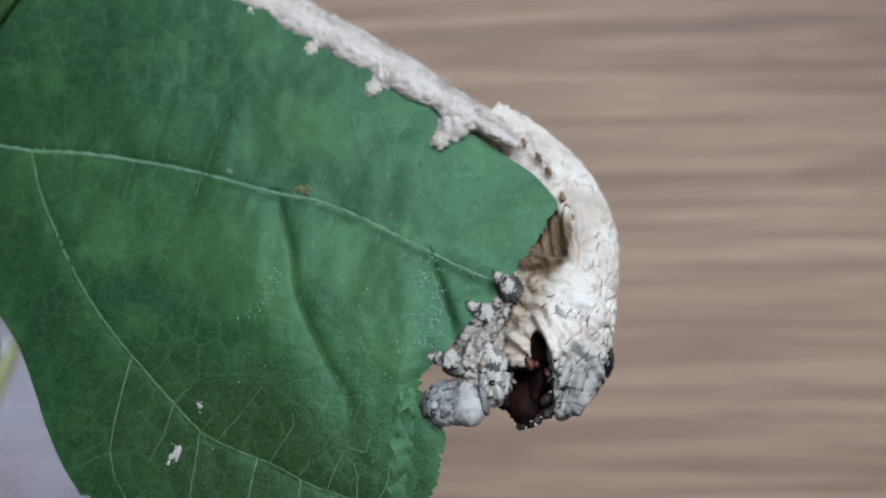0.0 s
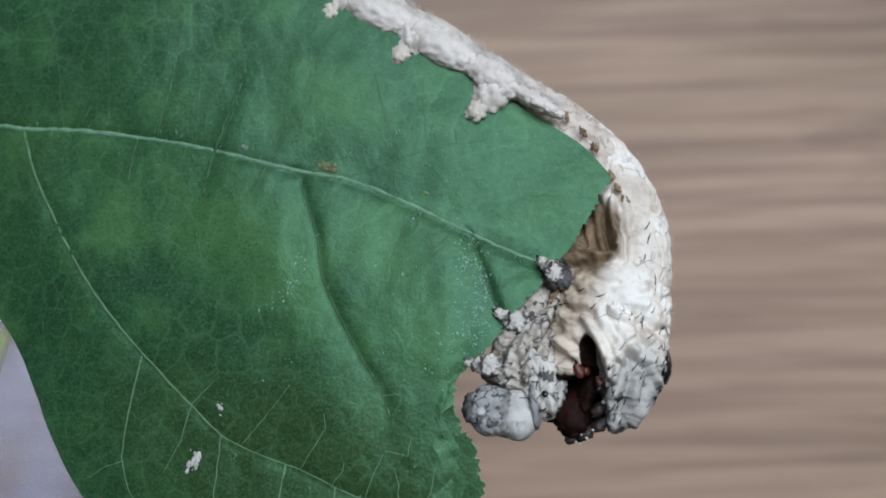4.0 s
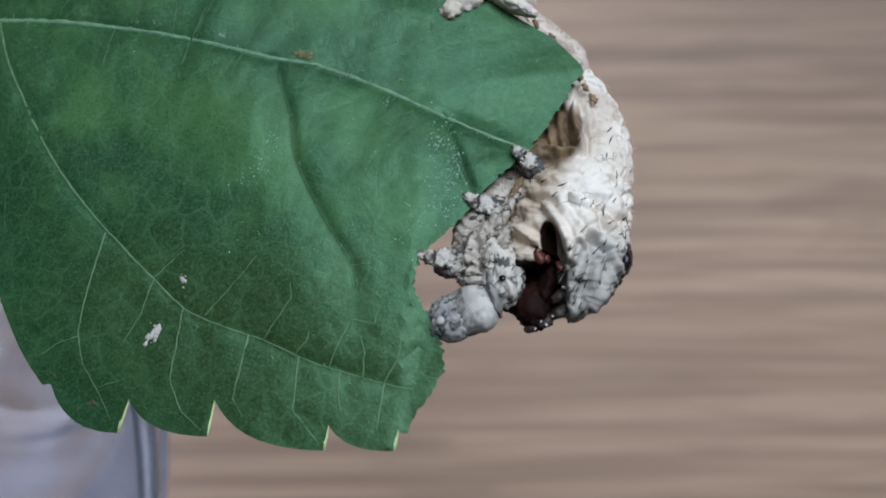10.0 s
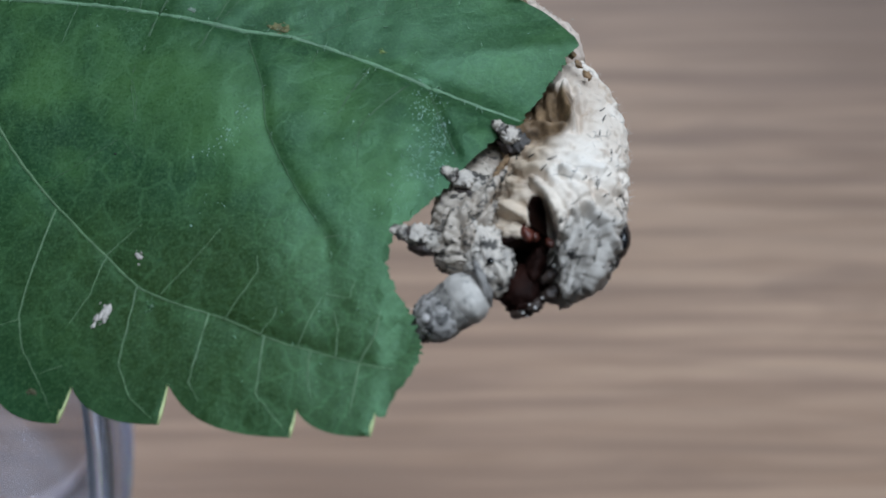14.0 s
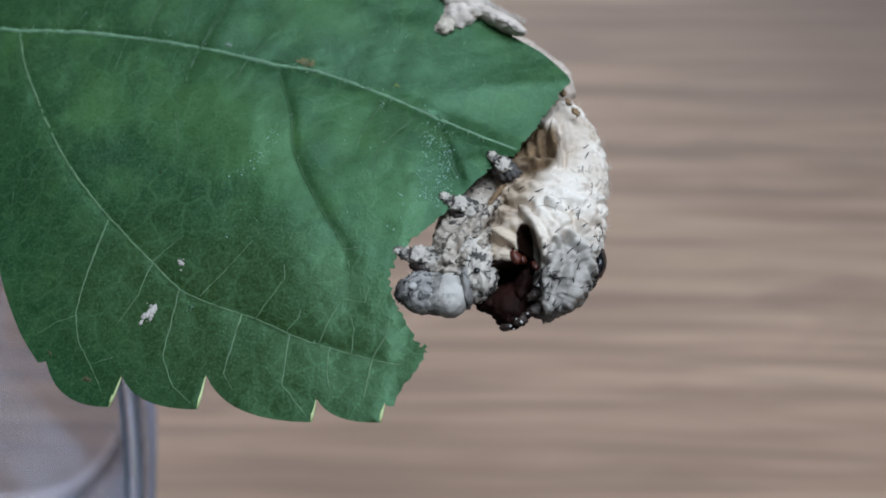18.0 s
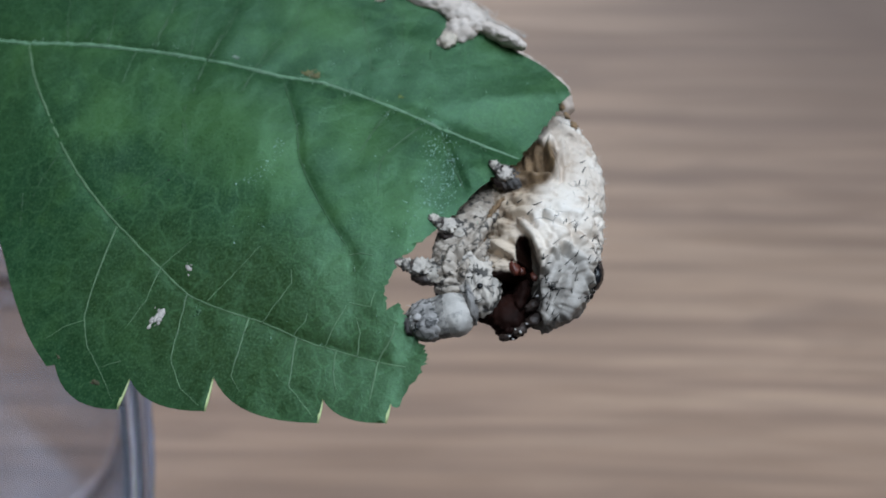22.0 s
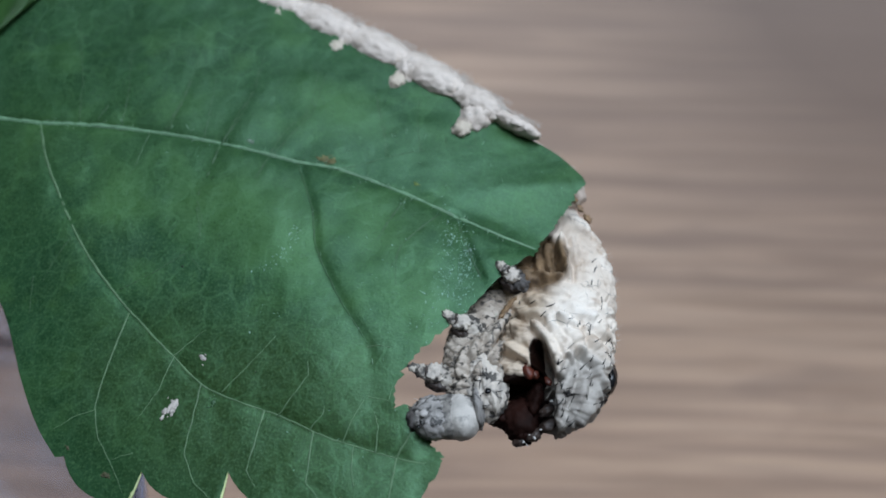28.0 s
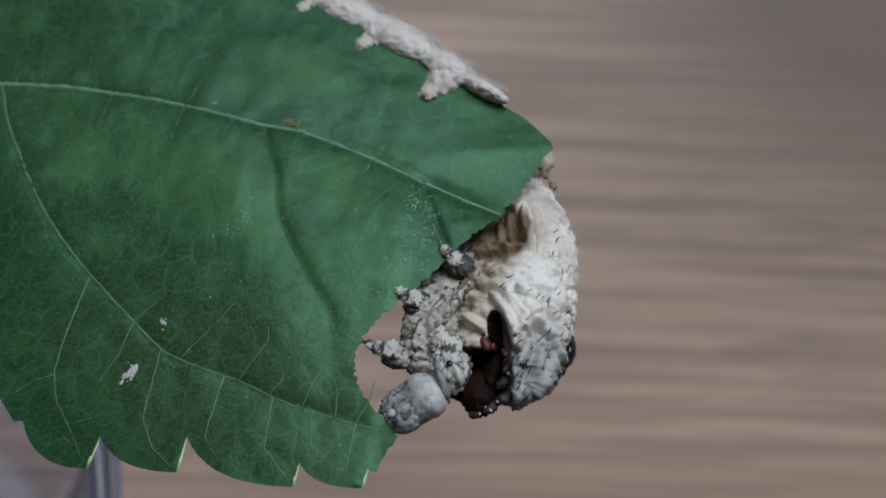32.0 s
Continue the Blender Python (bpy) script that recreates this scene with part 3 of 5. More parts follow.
def leaf_outline():
    """The leaf's margin as it is after the meal, round from the base."""
    lower = spline([(-57, 18.5, 0), (-51, 12, 0), (-44, 7.2, 0), (-38.5, 4.6, 0), (-34.6, 0.4, 0), (-31.8, -5.2, 0), (-29.8, -8.6, 0), (-27.9, -10.9, 0)], 34)
    out = [(p.x, p.y) for p in lower]
    for a, b in (((-27.2, -10.8), (-21.7, -13.9)), ((-21.0, -11.6), (-15.0, -13.85)), ((-14.6, -11.4), (-6.7, -14.45)), ((-6.4, -12.8), (-1.9, -14.35)),
                 ((-1.6, -13.0), (-0.95, -13.25))):
        out += lobe(a, b)
    out += [(-0.75, -12.6), (-0.45, -12.2), (-0.3, -11.75)]
    out += bite_edge(1.0)[::-1]
    right = spline([(5.6, 3.9, 0), (6.7, 4.9, 0), (8.1, 5.8, 0), (8.5, 6.7, 0), (9.6, 7.9, 0), (10.3, 9.1, 0), (11.2, 10.1, 0), (11.7, 11.2, 0), (12.6, 12.0, 0)], 60)
    out += [(p.x + 0.30 * noise.noise(Vector((i * 1.37, 0, 0))), p.y + 0.30 * noise.noise(Vector((0, i * 1.37, 0)))) for i, p in enumerate(right)]
    upper = spline([(12.3, 12.7, 0), (10.6, 14.6, 0), (8.6, 16.0, 0), (4.0, 19.0, 0), (-1.0, 22.2, 0), (-6.0, 25.2, 0), (-12.0, 28.8, 0), (-18.0, 32.5, 0), (-26, 36.5, 0),
                    (-36, 39, 0), (-46, 36, 0), (-54, 28, 0), (-57.6, 20.5, 0)], 80)
    out += [(p.x, p.y) for p in upper]
    return out


def sheet(outline, step, thick, inside=True):
    """A leaf sheet within an outline: both faces and the rim, following the leaf's bent and quilted form."""
    ring = [Vector(p) for p in outline]
    pts = list(ring)
    rows = []
    for f in [*FOLD_XY[:2], FOLD_XY[2][:52], FOLD_XY[3][:13]]:
        way = np.gradient(f, axis=0)
        way /= np.linalg.norm(way, axis=1)[:, None]
        for off in (0.0, 0.35, -0.35, 0.75, -0.75):
            rows.append(f[2:] + np.stack([-way[2:, 1], way[2:, 0]], 1) * off)
    folds = np.concatenate(rows)
    if inside:
        xs, ys = [p.x for p in ring], [p.y for p in ring]
        poly = np.array([(p.x, p.y) for p in ring])
        nxt = np.roll(poly, -1, axis=0)
        rng = random.Random(5)
        y = min(ys)
        while y < max(ys):
            x = min(xs)
            while x < max(xs):
                px, py = x + rng.uniform(-0.25, 0.25) * step, y + rng.uniform(-0.25, 0.25) * step
                cross = ((poly[:, 1] > py) != (nxt[:, 1] > py))
                if cross.any():
                    c = poly[cross], nxt[cross]
                    hits = (c[1][:, 0] - c[0][:, 0]) * (py - c[0][:, 1]) / (c[1][:, 1] - c[0][:, 1]) + c[0][:, 0]
                    if (hits > px).sum() % 2 and np.min((poly[:, 0] - px) ** 2 + (poly[:, 1] - py) ** 2) > (0.45 * step) ** 2 and np.min((folds[:, 0] - px) ** 2 + (folds[:, 1] - py) ** 2) > (0.7 * step) ** 2:
                        pts.append(Vector((px, py)))
                x += step
            y += step * 0.87
        pts += [Vector(p) for p in folds if np.min((poly[:, 0] - p[0]) ** 2 + (poly[:, 1] - p[1]) ** 2) > (0.6 * step) ** 2 and p[0] > -56]
    n = len(ring)
    verts, _, faces, *_ = delaunay_2d_cdt(pts, [(i, (i + 1) % n) for i in range(n)], [], 1, 1e-5)
    bm = bmesh.new()
    heights = [quilt(v.x, v.y) for v in verts]
    top = [bm.verts.new(at(v.x, v.y, h + thick / 2)) for v, h in zip(verts, heights)]
    low = [bm.verts.new(at(v.x, v.y, h - thick / 2)) for v, h in zip(verts, heights)]
    count = {}
    for f in faces:
        a = verts[f[1]] - verts[f[0]]
        b = verts[f[2]] - verts[f[0]]
        if a.x * b.y - a.y * b.x < 0:
            f = f[::-1]
        bm.faces.new([top[i] for i in f])
        bm.faces.new([low[i] for i in reversed(f)])
        for i, j in zip(f, [*f[1:], f[0]]):
            count[(i, j)] = 1
    for (i, j) in count:
        if (j, i) not in count:
            bm.faces.new([bm.verts.new(v.co) for v in (top[j], top[i], low[i], low[j])]).material_index = 1
    return bm


def vein(points, start, end, steps, material_, parent, name="vein", lift=0.05, straight=False):
    path, rr = [], []
    way = [Vector((*p, 0)) for p in points]
    if straight:
        n = len(way) - 1
        way = [way[min(int(u), n - 1)].lerp(way[min(int(u), n - 1) + 1], u - min(int(u), n - 1)) for u in (n * i / (steps - 1) for i in range(steps))]
    else:
        way = spline(way, steps)
    for i, p in enumerate(way):
        jx, jy = [0.07 * noise.noise(Vector((p.x * 1.3, p.y * 1.3, k))) for k in (2.0, 9.0)]
        path.append(at(p.x + jx, p.y + jy, quilt(p.x + jx, p.y + jy) + lift))
        rr.append((start + (end - start) * i / (steps - 1)) * (1 + 0.45 * noise.noise(Vector((p.x * 1.9, p.y * 1.9, 4.0)))) * MM)
    return part(name, tube(bmesh.new(), path, rr, 8, 0.6), material_, parent)


def leaf():
    thing = tagged(new("leaf"), "large green toothed leaf, eaten away at its tip", "leaf")
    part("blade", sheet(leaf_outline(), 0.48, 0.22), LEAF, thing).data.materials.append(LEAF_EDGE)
    vein(MIDRIB, 0.27, 0.16, 160, RIB_PALE, thing, "midrib", 0.02)
    vein(VEIN_A, 0.125, 0.06, 110, VEIN_PALE, thing, lift=0.085)
    vein(VEIN_B[:-2], 0.05, 0.03, 90, VEIN_DEEP, thing, lift=0.10)
    vein(VEIN_C, 0.05, 0.04, 40, VEIN_DEEP, thing, lift=0.10)
    for pts in (((-23.9, 0.1), (-24.9, -3.9), (-25.4, -7.1), (-24.8, -9.3), (-23.2, -11.6), (-22.2, -13.2)), ((-17.4, -5.3), (-17.7, -7.9), (-18.0, -10.3), (-17.0, -12.3), (-15.4, -13.5)),
                ((-12.4, -7.05), (-13.1, -10.5), (-13.3, -11.3), (-12.5, -12.4)), ((-8.7, -8.5), (-8.9, -12.0), (-7.0, -14.1)), ((-2.6, -10.2), (-2.9, -12.0), (-3.1, -13.4)),
                ((-2.6, -10.2), (-1.7, -8.5), (-1.3, -6.9))):
        vein(pts, 0.075, 0.03, 40, VEIN_PALE, thing, lift=0.095, straight=True)
    for pts in (((-25.3, -7.4), (-26.6, -7.8), (-28.4, -8.9)), ((-19.8, -3.3), (-20.6, -5.8), (-21.8, -7.8)), ((-5.7, -9.5), (-5.8, -11.0), (-5.5, -12.2)),
                ((-25.0, 2.0), (-22.5, 3.4), (-19.9, 5.2), (-18.9, 4.1), (-18.4, 3.3)), ((-19.8, -3.2), (-18.7, -2.2), (-17.5, -1.1)),
                ((-15.8, -5.9), (-14.5, -4.5), (-13.6, -3.5), (-12.0, -1.6)), ((-11.4, -7.5), (-10.2, -5.8), (-9.3, -4.5), (-9.4, -3.4)),
                ((-9.0, -8.5), (-8.1, -7.3), (-7.9, -6.4)), ((-6.5, -9.2), (-6.0, -7.9), (-5.1, -6.1)), ((-4.1, -9.8), (-4.0, -8.1), (-4.3, -7.0)), ((-4.9, -5.9), (-3.3, -6.2), (-3.0, -5.0)),
                ((-5.1, -2.3), (-4.2, -2.1), (-3.3, -2.3)), ((-32.5, 3.1), (-32.2, 0.0)), ((-29.8, 6.4), (-30.9, 4.6), (-31.6, 2.6)), ((-21.9, -10.4), (-23.4, -10.9)),
                ((-23.3, 16.3), (-22.2, 20.1), (-21.4, 25.2)), ((-20.0, 15.6), (-19.8, 18.7), (-19.7, 23.6)), ((-18.4, 15.2), (-16.7, 18.6), (-15.6, 24.4)),
                ((-13.9, 14.1), (-12.4, 16.2), (-10.8, 18.3), (-9.9, 22.5)), ((-4.2, 14.2), (-4.5, 16.9), (-5.3, 20.0), (-5.9, 22.4)), ((-1.4, 14.8), (-1.7, 18.0), (-1.6, 20.3)),
                ((0.9, 15.1), (0.7, 16.4)), ((3.3, 15.5), (3.4, 16.9)), ((-8.4, 12.8), (-5.8, 13.5), (-4.1, 14.1), (-1.8, 14.7), (1.0, 15.2), (3.2, 15.3)),
                ((-18.5, 15.2), (-19.1, 12.4), (-19.8, 10.0), (-19.1, 8.2), (-19.1, 6.3)), ((-14.2, 13.9), (-14.9, 11.9)), ((-6.3, 11.8), (-6.6, 10.6)), ((-2.5, 10.2), (-4.0, 7.9), (-4.6, 6.3)),
                ((0.4, 8.9), (-1.7, 7.0), (-2.9, 5.8), (-3.1, 4.4), (-3.1, 2.5)), ((-31.4, 17.0), (-32, 22), (-34, 30)), ((-27.6, 16.5), (-27.4, 20), (-28, 26))):
        faint = pts[0][1] > -1 or pts[-1][1] > -1
        vein(pts, 0.045 if faint else 0.05, 0.025, 36, VEIN_DEEP if faint else VEIN_PALE, thing, lift=0.10 if faint else 0.105, straight=True)
    for w, pts in RIBS:
        vein(pts, 0.06, 0.03, 40, VEIN, thing, lift=0.10)
    # pale grains laid on the blade to imitate its sparkle and sheen
    rng = random.Random(33)
    bm = bmesh.new()
    for x, y, sx, sy, count in ((-11.4, 6.9, 0.25, 0.5, 26), (-12.0, 5.0, 0.4, 0.5, 30), (-13.2, 4.1, 0.6, 0.25, 22), (1.2, 7.0, 0.6, 1.0, 110), (2.3, 4.4, 0.5, 1.3, 280), (1.0, 2.4, 0.9, 1.0, 150), (-0.6, 0.0, 0.8, 1.0, 40), (-2.7, 9.8, 0.2, 0.4, 8),
                                (-7.0, 8.5, 2.5, 2.0, 14), (-21.0, 14.6, 2.0, 0.6, 8), (-3.0, 3.0, 2.0, 3.0, 14), (-12.9, -0.3, 1.0, 1.0, 8), (10.8, 13.0, 0.8, 1.0, 8), (-6.0, -8.0, 3.0, 2.0, 8)):
        for k in range(count):
            px, py = x + rng.gauss(0, sx), y + rng.gauss(0, sy)
            r = rng.choice((0.025, 0.03, 0.035, 0.045, 0.075))
            if px > 3.0 and py < 3.0:
                continue
            made = blob(bmesh.new(), (0, 0, 0), (r * MM, r * rng.uniform(0.25, 0.7) * MM, 0.00002), rng.uniform(0, 3), 0.5, 3.0, k + x, 8, 6)
            for w in made.verts:
                w.co += at(px, py, quilt(px, py) + 0.12) + Vector((0, 0, 0.0835 * w.co.x - 0.46935 * w.co.y))
            me = bpy.data.meshes.new("grain")
            made.to_mesh(me)
            made.free()
            bm.from_mesh(me)
            bpy.data.meshes.remove(me)
    part("sparkle_grains", bm, LEAF_SPARKLE, thing, "fine pale grains imitating sparkle and sheen")
    rng = random.Random(21)
    bm = bmesh.new()
    lines = [(f, w) for f, w in zip(FOLD_XY, (0.6, 0.3, 0.3, 0.3))]
    for k in range(70):
        f, w = lines[0] if k < 62 else lines[rng.randrange(1, 4)]
        p = f[rng.randrange(3, len(f))] + np.array((rng.gauss(0, 0.4), rng.gauss(0, 0.4)))
        if k % 5 == 0:
            p = np.array((rng.uniform(-8, 8), rng.uniform(11, 17)))
            if p[1] > 19.5 - 0.62 * p[0] + 0.4:
                continue
        a, l = rng.gauss(radians(80), 0.5), rng.uniform(0.2, 0.5)
        path = [at(p[0] + u * l * math.cos(a), p[1] + u * l * math.sin(a), quilt(p[0], p[1]) + 0.14 + 0.05 * u) for u in (0, 0.5, 1)]
        tube(bm, path, [0.024 * MM, 0.02 * MM, 0.008 * MM], 5)
    part("leaf_hairs", bm, LEAF_HAIR, thing, "short pale hairs along the veins")
    for tip, notch in (((-21.7, -13.9), (-21.0, -11.6)), ((-15.0, -13.85), (-14.6, -11.4)), ((-6.7, -14.45), (-6.4, -12.8)), ((-1.9, -14.35), (-1.6, -13.0))):
        path = [at(tip[0] + (notch[0] - tip[0]) * u, tip[1] + (notch[1] - tip[1]) * u, quilt(*tip)) for u in (0, 0.3, 0.6, 1)]
        part("tooth_rim", tube(bmesh.new(), path, [r * MM for r in (0.10, 0.14, 0.12, 0.05)], 8), TOOTH_EDGE, thing, "pale thickened tooth edge")
    return thing


BANDS = 7
BITES = []


def fragments(thing):
    """The bits of leaf that the caterpillar takes, one by one; they fill what is left of the tip at first."""
    shares = [0.0, 0.13, 0.27, 0.41, 0.54, 0.68, 0.83, 1.0]
    whens = [0.0, 2.0, 4.6, 8.8, 13.0, 20.0, 24.5, 31.8]
    edges = [bite_edge(f) for f in shares]
    for b in range(BANDS):
        for k, i in enumerate(range(2, BITE_STEPS - 1, 8)):
            j = min(i + 8, BITE_STEPS - 1)
            outer, inner = edges[b][i:j + 1], edges[b + 1][i:j + 1]
            centre = np.mean(np.array(outer + inner), axis=0)
            if max(math.dist(p, q) for p, q in zip(outer, inner)) < 0.12:
                continue
            ring = []
            for p in outer + inner[::-1]:
                if not ring or min(math.dist(p, q) for q in ring) > 0.03:
                    ring.append(p)
            if len(ring) < 4:
                continue
            ob = part("leaf_fragment", sheet(ring, 0.4, 0.21, False), LEAF, thing)
            ob.data.materials.append(LEAF_EDGE)
            order = (k + 0.5) / 8
            when = whens[b] + (whens[b + 1] - whens[b]) * order
            beat = when % 1
            if beat > 0.66:
                when -= beat - 0.66
            elif beat < 0.12:
                when += 0.12 - beat
            BITES.append((ob, when, centre))

# ---- caterpillar ----
def cobble(p):
    """Skin swellings with narrow creases between them, 0 in a crease to 1 on a swelling."""
    d, _ = noise.voronoi(p)
    v = min(1.0, (d[1] - d[0]) / 0.42)
    return v * v * (3 - 2 * v)


def crumple(bm, amount, size, seed=0.0, stretch=(1, 1, 1)):
    """Pushes the skin out into swellings and fine wrinkles; size in millimetres, the mesh in metres."""
    bm.normal_update()
    offs = Vector((seed * 1.7, seed * -2.3, seed))
    moves = []
    for v in bm.verts:
        p = v.co / MM
        q = Vector((p.x * stretch[0], p.y * stretch[1], p.z * stretch[2])) / size + offs
        n = amount * (cobble(q) - 0.6) + 0.45 * amount * (cobble(q * 2.3 + offs) - 0.5) + 0.35 * amount * noise.noise(q * 4.0)
        moves.append(v.normal * (n * MM))
    for v, m in zip(bm.verts, moves):
        v.co += m
    return bm


def lump(bm, x, y, h, axes, turn=0.0, wrinkle=0.0, scale=1.0, seed=0.0, u=30, v=20, tip=0.0, origin=None, cob=0.0, size=0.8):
    """A rounded lump of the caterpillar, in millimetres; it leans with the plane of the leaf. origin: the part's own origin."""
    made = bmesh.new()
    blob(made, (0, 0, 0), axes, radians(turn), wrinkle, scale, seed, u, v, tip)
    shift_ = near(x, y, h) - (origin or Vector())
    for vert in made.verts:
        c = vert.co.copy()
        vert.co = Vector((c.x, c.y, c.z + 0.0835 * c.x - 0.46935 * c.y)) * MM + shift_
    if cob:
        crumple(made, cob, size, seed)
    me = bpy.data.meshes.new("lump")
    made.to_mesh(me)
    made.free()
    bm.from_mesh(me)
    bpy.data.meshes.remove(me)
    return bm


def bristles(bm, spots, origin, length=0.9, radius=0.035, lift=0.25):
    """Short bristles: (x, y, h, direction in degrees) each."""
    for i, (x, y, h, way) in enumerate(spots):
        a = radians(way)
        l = length * (0.7 + 0.6 * ((i * 37 % 11) / 10))
        path = [near(x + l * u * math.cos(a + 0.5 * u), y + l * u * math.sin(a + 0.5 * u), h + lift * math.sin(u * 3)) - origin for u in (0, 0.35, 0.7, 1.0)]
        tube(bm, path, [radius * MM * k for k in (1.2, 1.0, 0.8, 0.3)], 5)
    return bm


# the line of the back: x, y, height over the plane, radius across, radius up
SPINE = [(-27.0, 36.6, -4.0, 3.2, 3.3), (-20.4, 32.0, -4.0, 3.3, 3.4), (-13.6, 27.4, -4.0, 3.4, 3.4), (-6.6, 23.3, -4.0, 3.4, 3.4), (0.9, 18.9, -4.0, 3.5, 3.4),
         (6.1, 15.1, -5.0, 4.2, 3.7), (9.5, 11.6, -5.5, 4.8, 4.3), (11.2, 8.4, -4.4, 4.9, 4.5), (11.4, 5.0, -2.5, 4.7, 4.5), (11.3, 2.0, -1.4, 4.6, 4.5), (11.0, -0.9, -0.8, 4.3, 4.2)]
SPINE_XYH = spline([p[:3] for p in SPINE], 201)
SPINE_R = spline([(p[3], p[4], 0) for p in SPINE], 201)
CREEP_SHARE = [0.0, 0.02, 0.05, 0.08, 0.14, 0.28, 0.6, 0.9, 1.0, 1.0]
CREEP = [(0.0, 0.9, 1.5), (6.0, 0.0, 0.0), (13.0, -0.85, -1.15), (20.0, -1.4, -2.1), (26.0, -1.9, -2.8), (32.0, -2.3, -3.4)]
MOVERS = []                 # part, its place, share of the creep
STEPPERS = []               # leg, its place, its own slides


def body_piece(a, b, seed, origin):
    """A stretch of the body between two places on the back's line; its ends tuck in under the next ones."""
    bm = bmesh.new()
    rings, sides, steps = [], 84, 40
    lo, hi = max(0.0, a - 0.42), min(1.0 * (len(SPINE) - 1), b + 0.42)
    for i in range(steps + 1):
        u = lo + (hi - lo) * i / steps
        k = u / (len(SPINE) - 1) * 200
        j, f = min(int(k), 199), k - min(int(k), 199)
        c = SPINE_XYH[j].lerp(SPINE_XYH[j + 1], f)
        r = SPINE_R[j].lerp(SPINE_R[j + 1], f)
        way = SPINE_XYH[min(j + 2, 200)] - SPINE_XYH[max(j - 1, 0)]
        way = Vector((way.x, way.y, 0)).normalized()
        side = Vector((way.y, -way.x, 0))
        mid = (u - (a + b) / 2) / (hi - lo) * 2
        swell = (1.0 + 0.035 * math.cos(mid * 2.2)) * (1 - 0.22 * max(0.0, abs(mid) - 0.55) / 0.45)
        if i in (0, steps):
            swell *= 0.35
        ring = []
        for s in range(sides):
            t = 2 * math.pi * s / sides
            ring.append(bm.verts.new(near(c.x + side.x * r.x * swell * math.cos(t), c.y + side.y * r.x * swell * math.cos(t), c.z + r.y * swell * math.sin(t)) - origin))
        rings.append(ring)
    for p, q in zip(rings, rings[1:]):
        for s in range(sides):
            bm.faces.new((p[s], p[(s + 1) % sides], q[(s + 1) % sides], q[s]))
    bm.faces.new(rings[0][::-1])
    bm.faces.new(rings[-1])
    crumple(bm, 0.34, 2.3, seed, (1.0, 0.55, 1.0))
    crumple(bm, 0.06, 0.9, seed + 3, (0.7, 1.0, 1.0))
    return bm


def folds_of_skin(run, round_, depth, period=1.5, seed=0.0):
    """Dry skin in overlapping folds: slow rises and quick drops along the body, broken up round it; in millimetres."""
    n = noise.noise
    q = run / period + 1.0 * n(Vector((run * 0.22, round_ * 0.42, seed))) + 0.55 * n(Vector((run * 0.6, round_ * 0.95, seed + 5)))
    f = q - math.floor(q)
    saw = f * (1 - max(0.0, (f - 0.72) / 0.28) ** 2)
    p = round_ / (period * 1.5) + run / (period * 3.1) + 0.9 * n(Vector((run * 0.5, round_ * 0.3, seed + 9)))
    g = p - math.floor(p)
    cross = g * (1 - max(0.0, (g - 0.8) / 0.2) ** 2)
    strength = 0.55 + 0.75 * n(Vector((run * 0.33, round_ * 0.33, seed + 2)))
    other = 0.5 + 0.9 * n(Vector((run * 0.4, round_ * 0.4, seed + 13)))
    fine = 0.10 * n(Vector((run * 1.9, round_ * 1.9, seed))) + 0.06 * n(Vector((run * 4.2, round_ * 4.2, seed)))
    return depth * (max(0.0, strength) * (saw - 0.4) + 0.8 * max(0.0, other) * (cross - 0.4) + fine)


def ridges_of(x, y, ridges):
    """Height of the named folds at a place: each is a line with a width and a height, steeper on its far side."""
    out = 0.0
    for pts, wide, high in ridges:
        best, sign, along = 1e9, 1.0, 0.5
        n = len(pts) - 1
        for k in range(n):
            ax, ay = pts[k]
            bx, by = pts[k + 1]
            dx, dy = bx - ax, by - ay
            u = max(0.0, min(1.0, ((x - ax) * dx + (y - ay) * dy) / (dx * dx + dy * dy)))
            d = math.hypot(x - ax - u * dx, y - ay - u * dy)
            if d < best:
                best, along = d, (k + u) / n
                sign = 1.0 if dx * (y - ay) - dy * (x - ax) > 0 else -1.0
        w = wide * (1.25 if sign > 0 else 0.7) * (0.45 + 0.55 * math.sin(math.pi * (0.12 + 0.76 * along)))
        if best < 3 * w:
            out += high * math.exp(-(best / w) ** 2) - 0.35 * high * math.exp(-((best - 1.5 * w) / (0.45 * w)) ** 2)
    return out


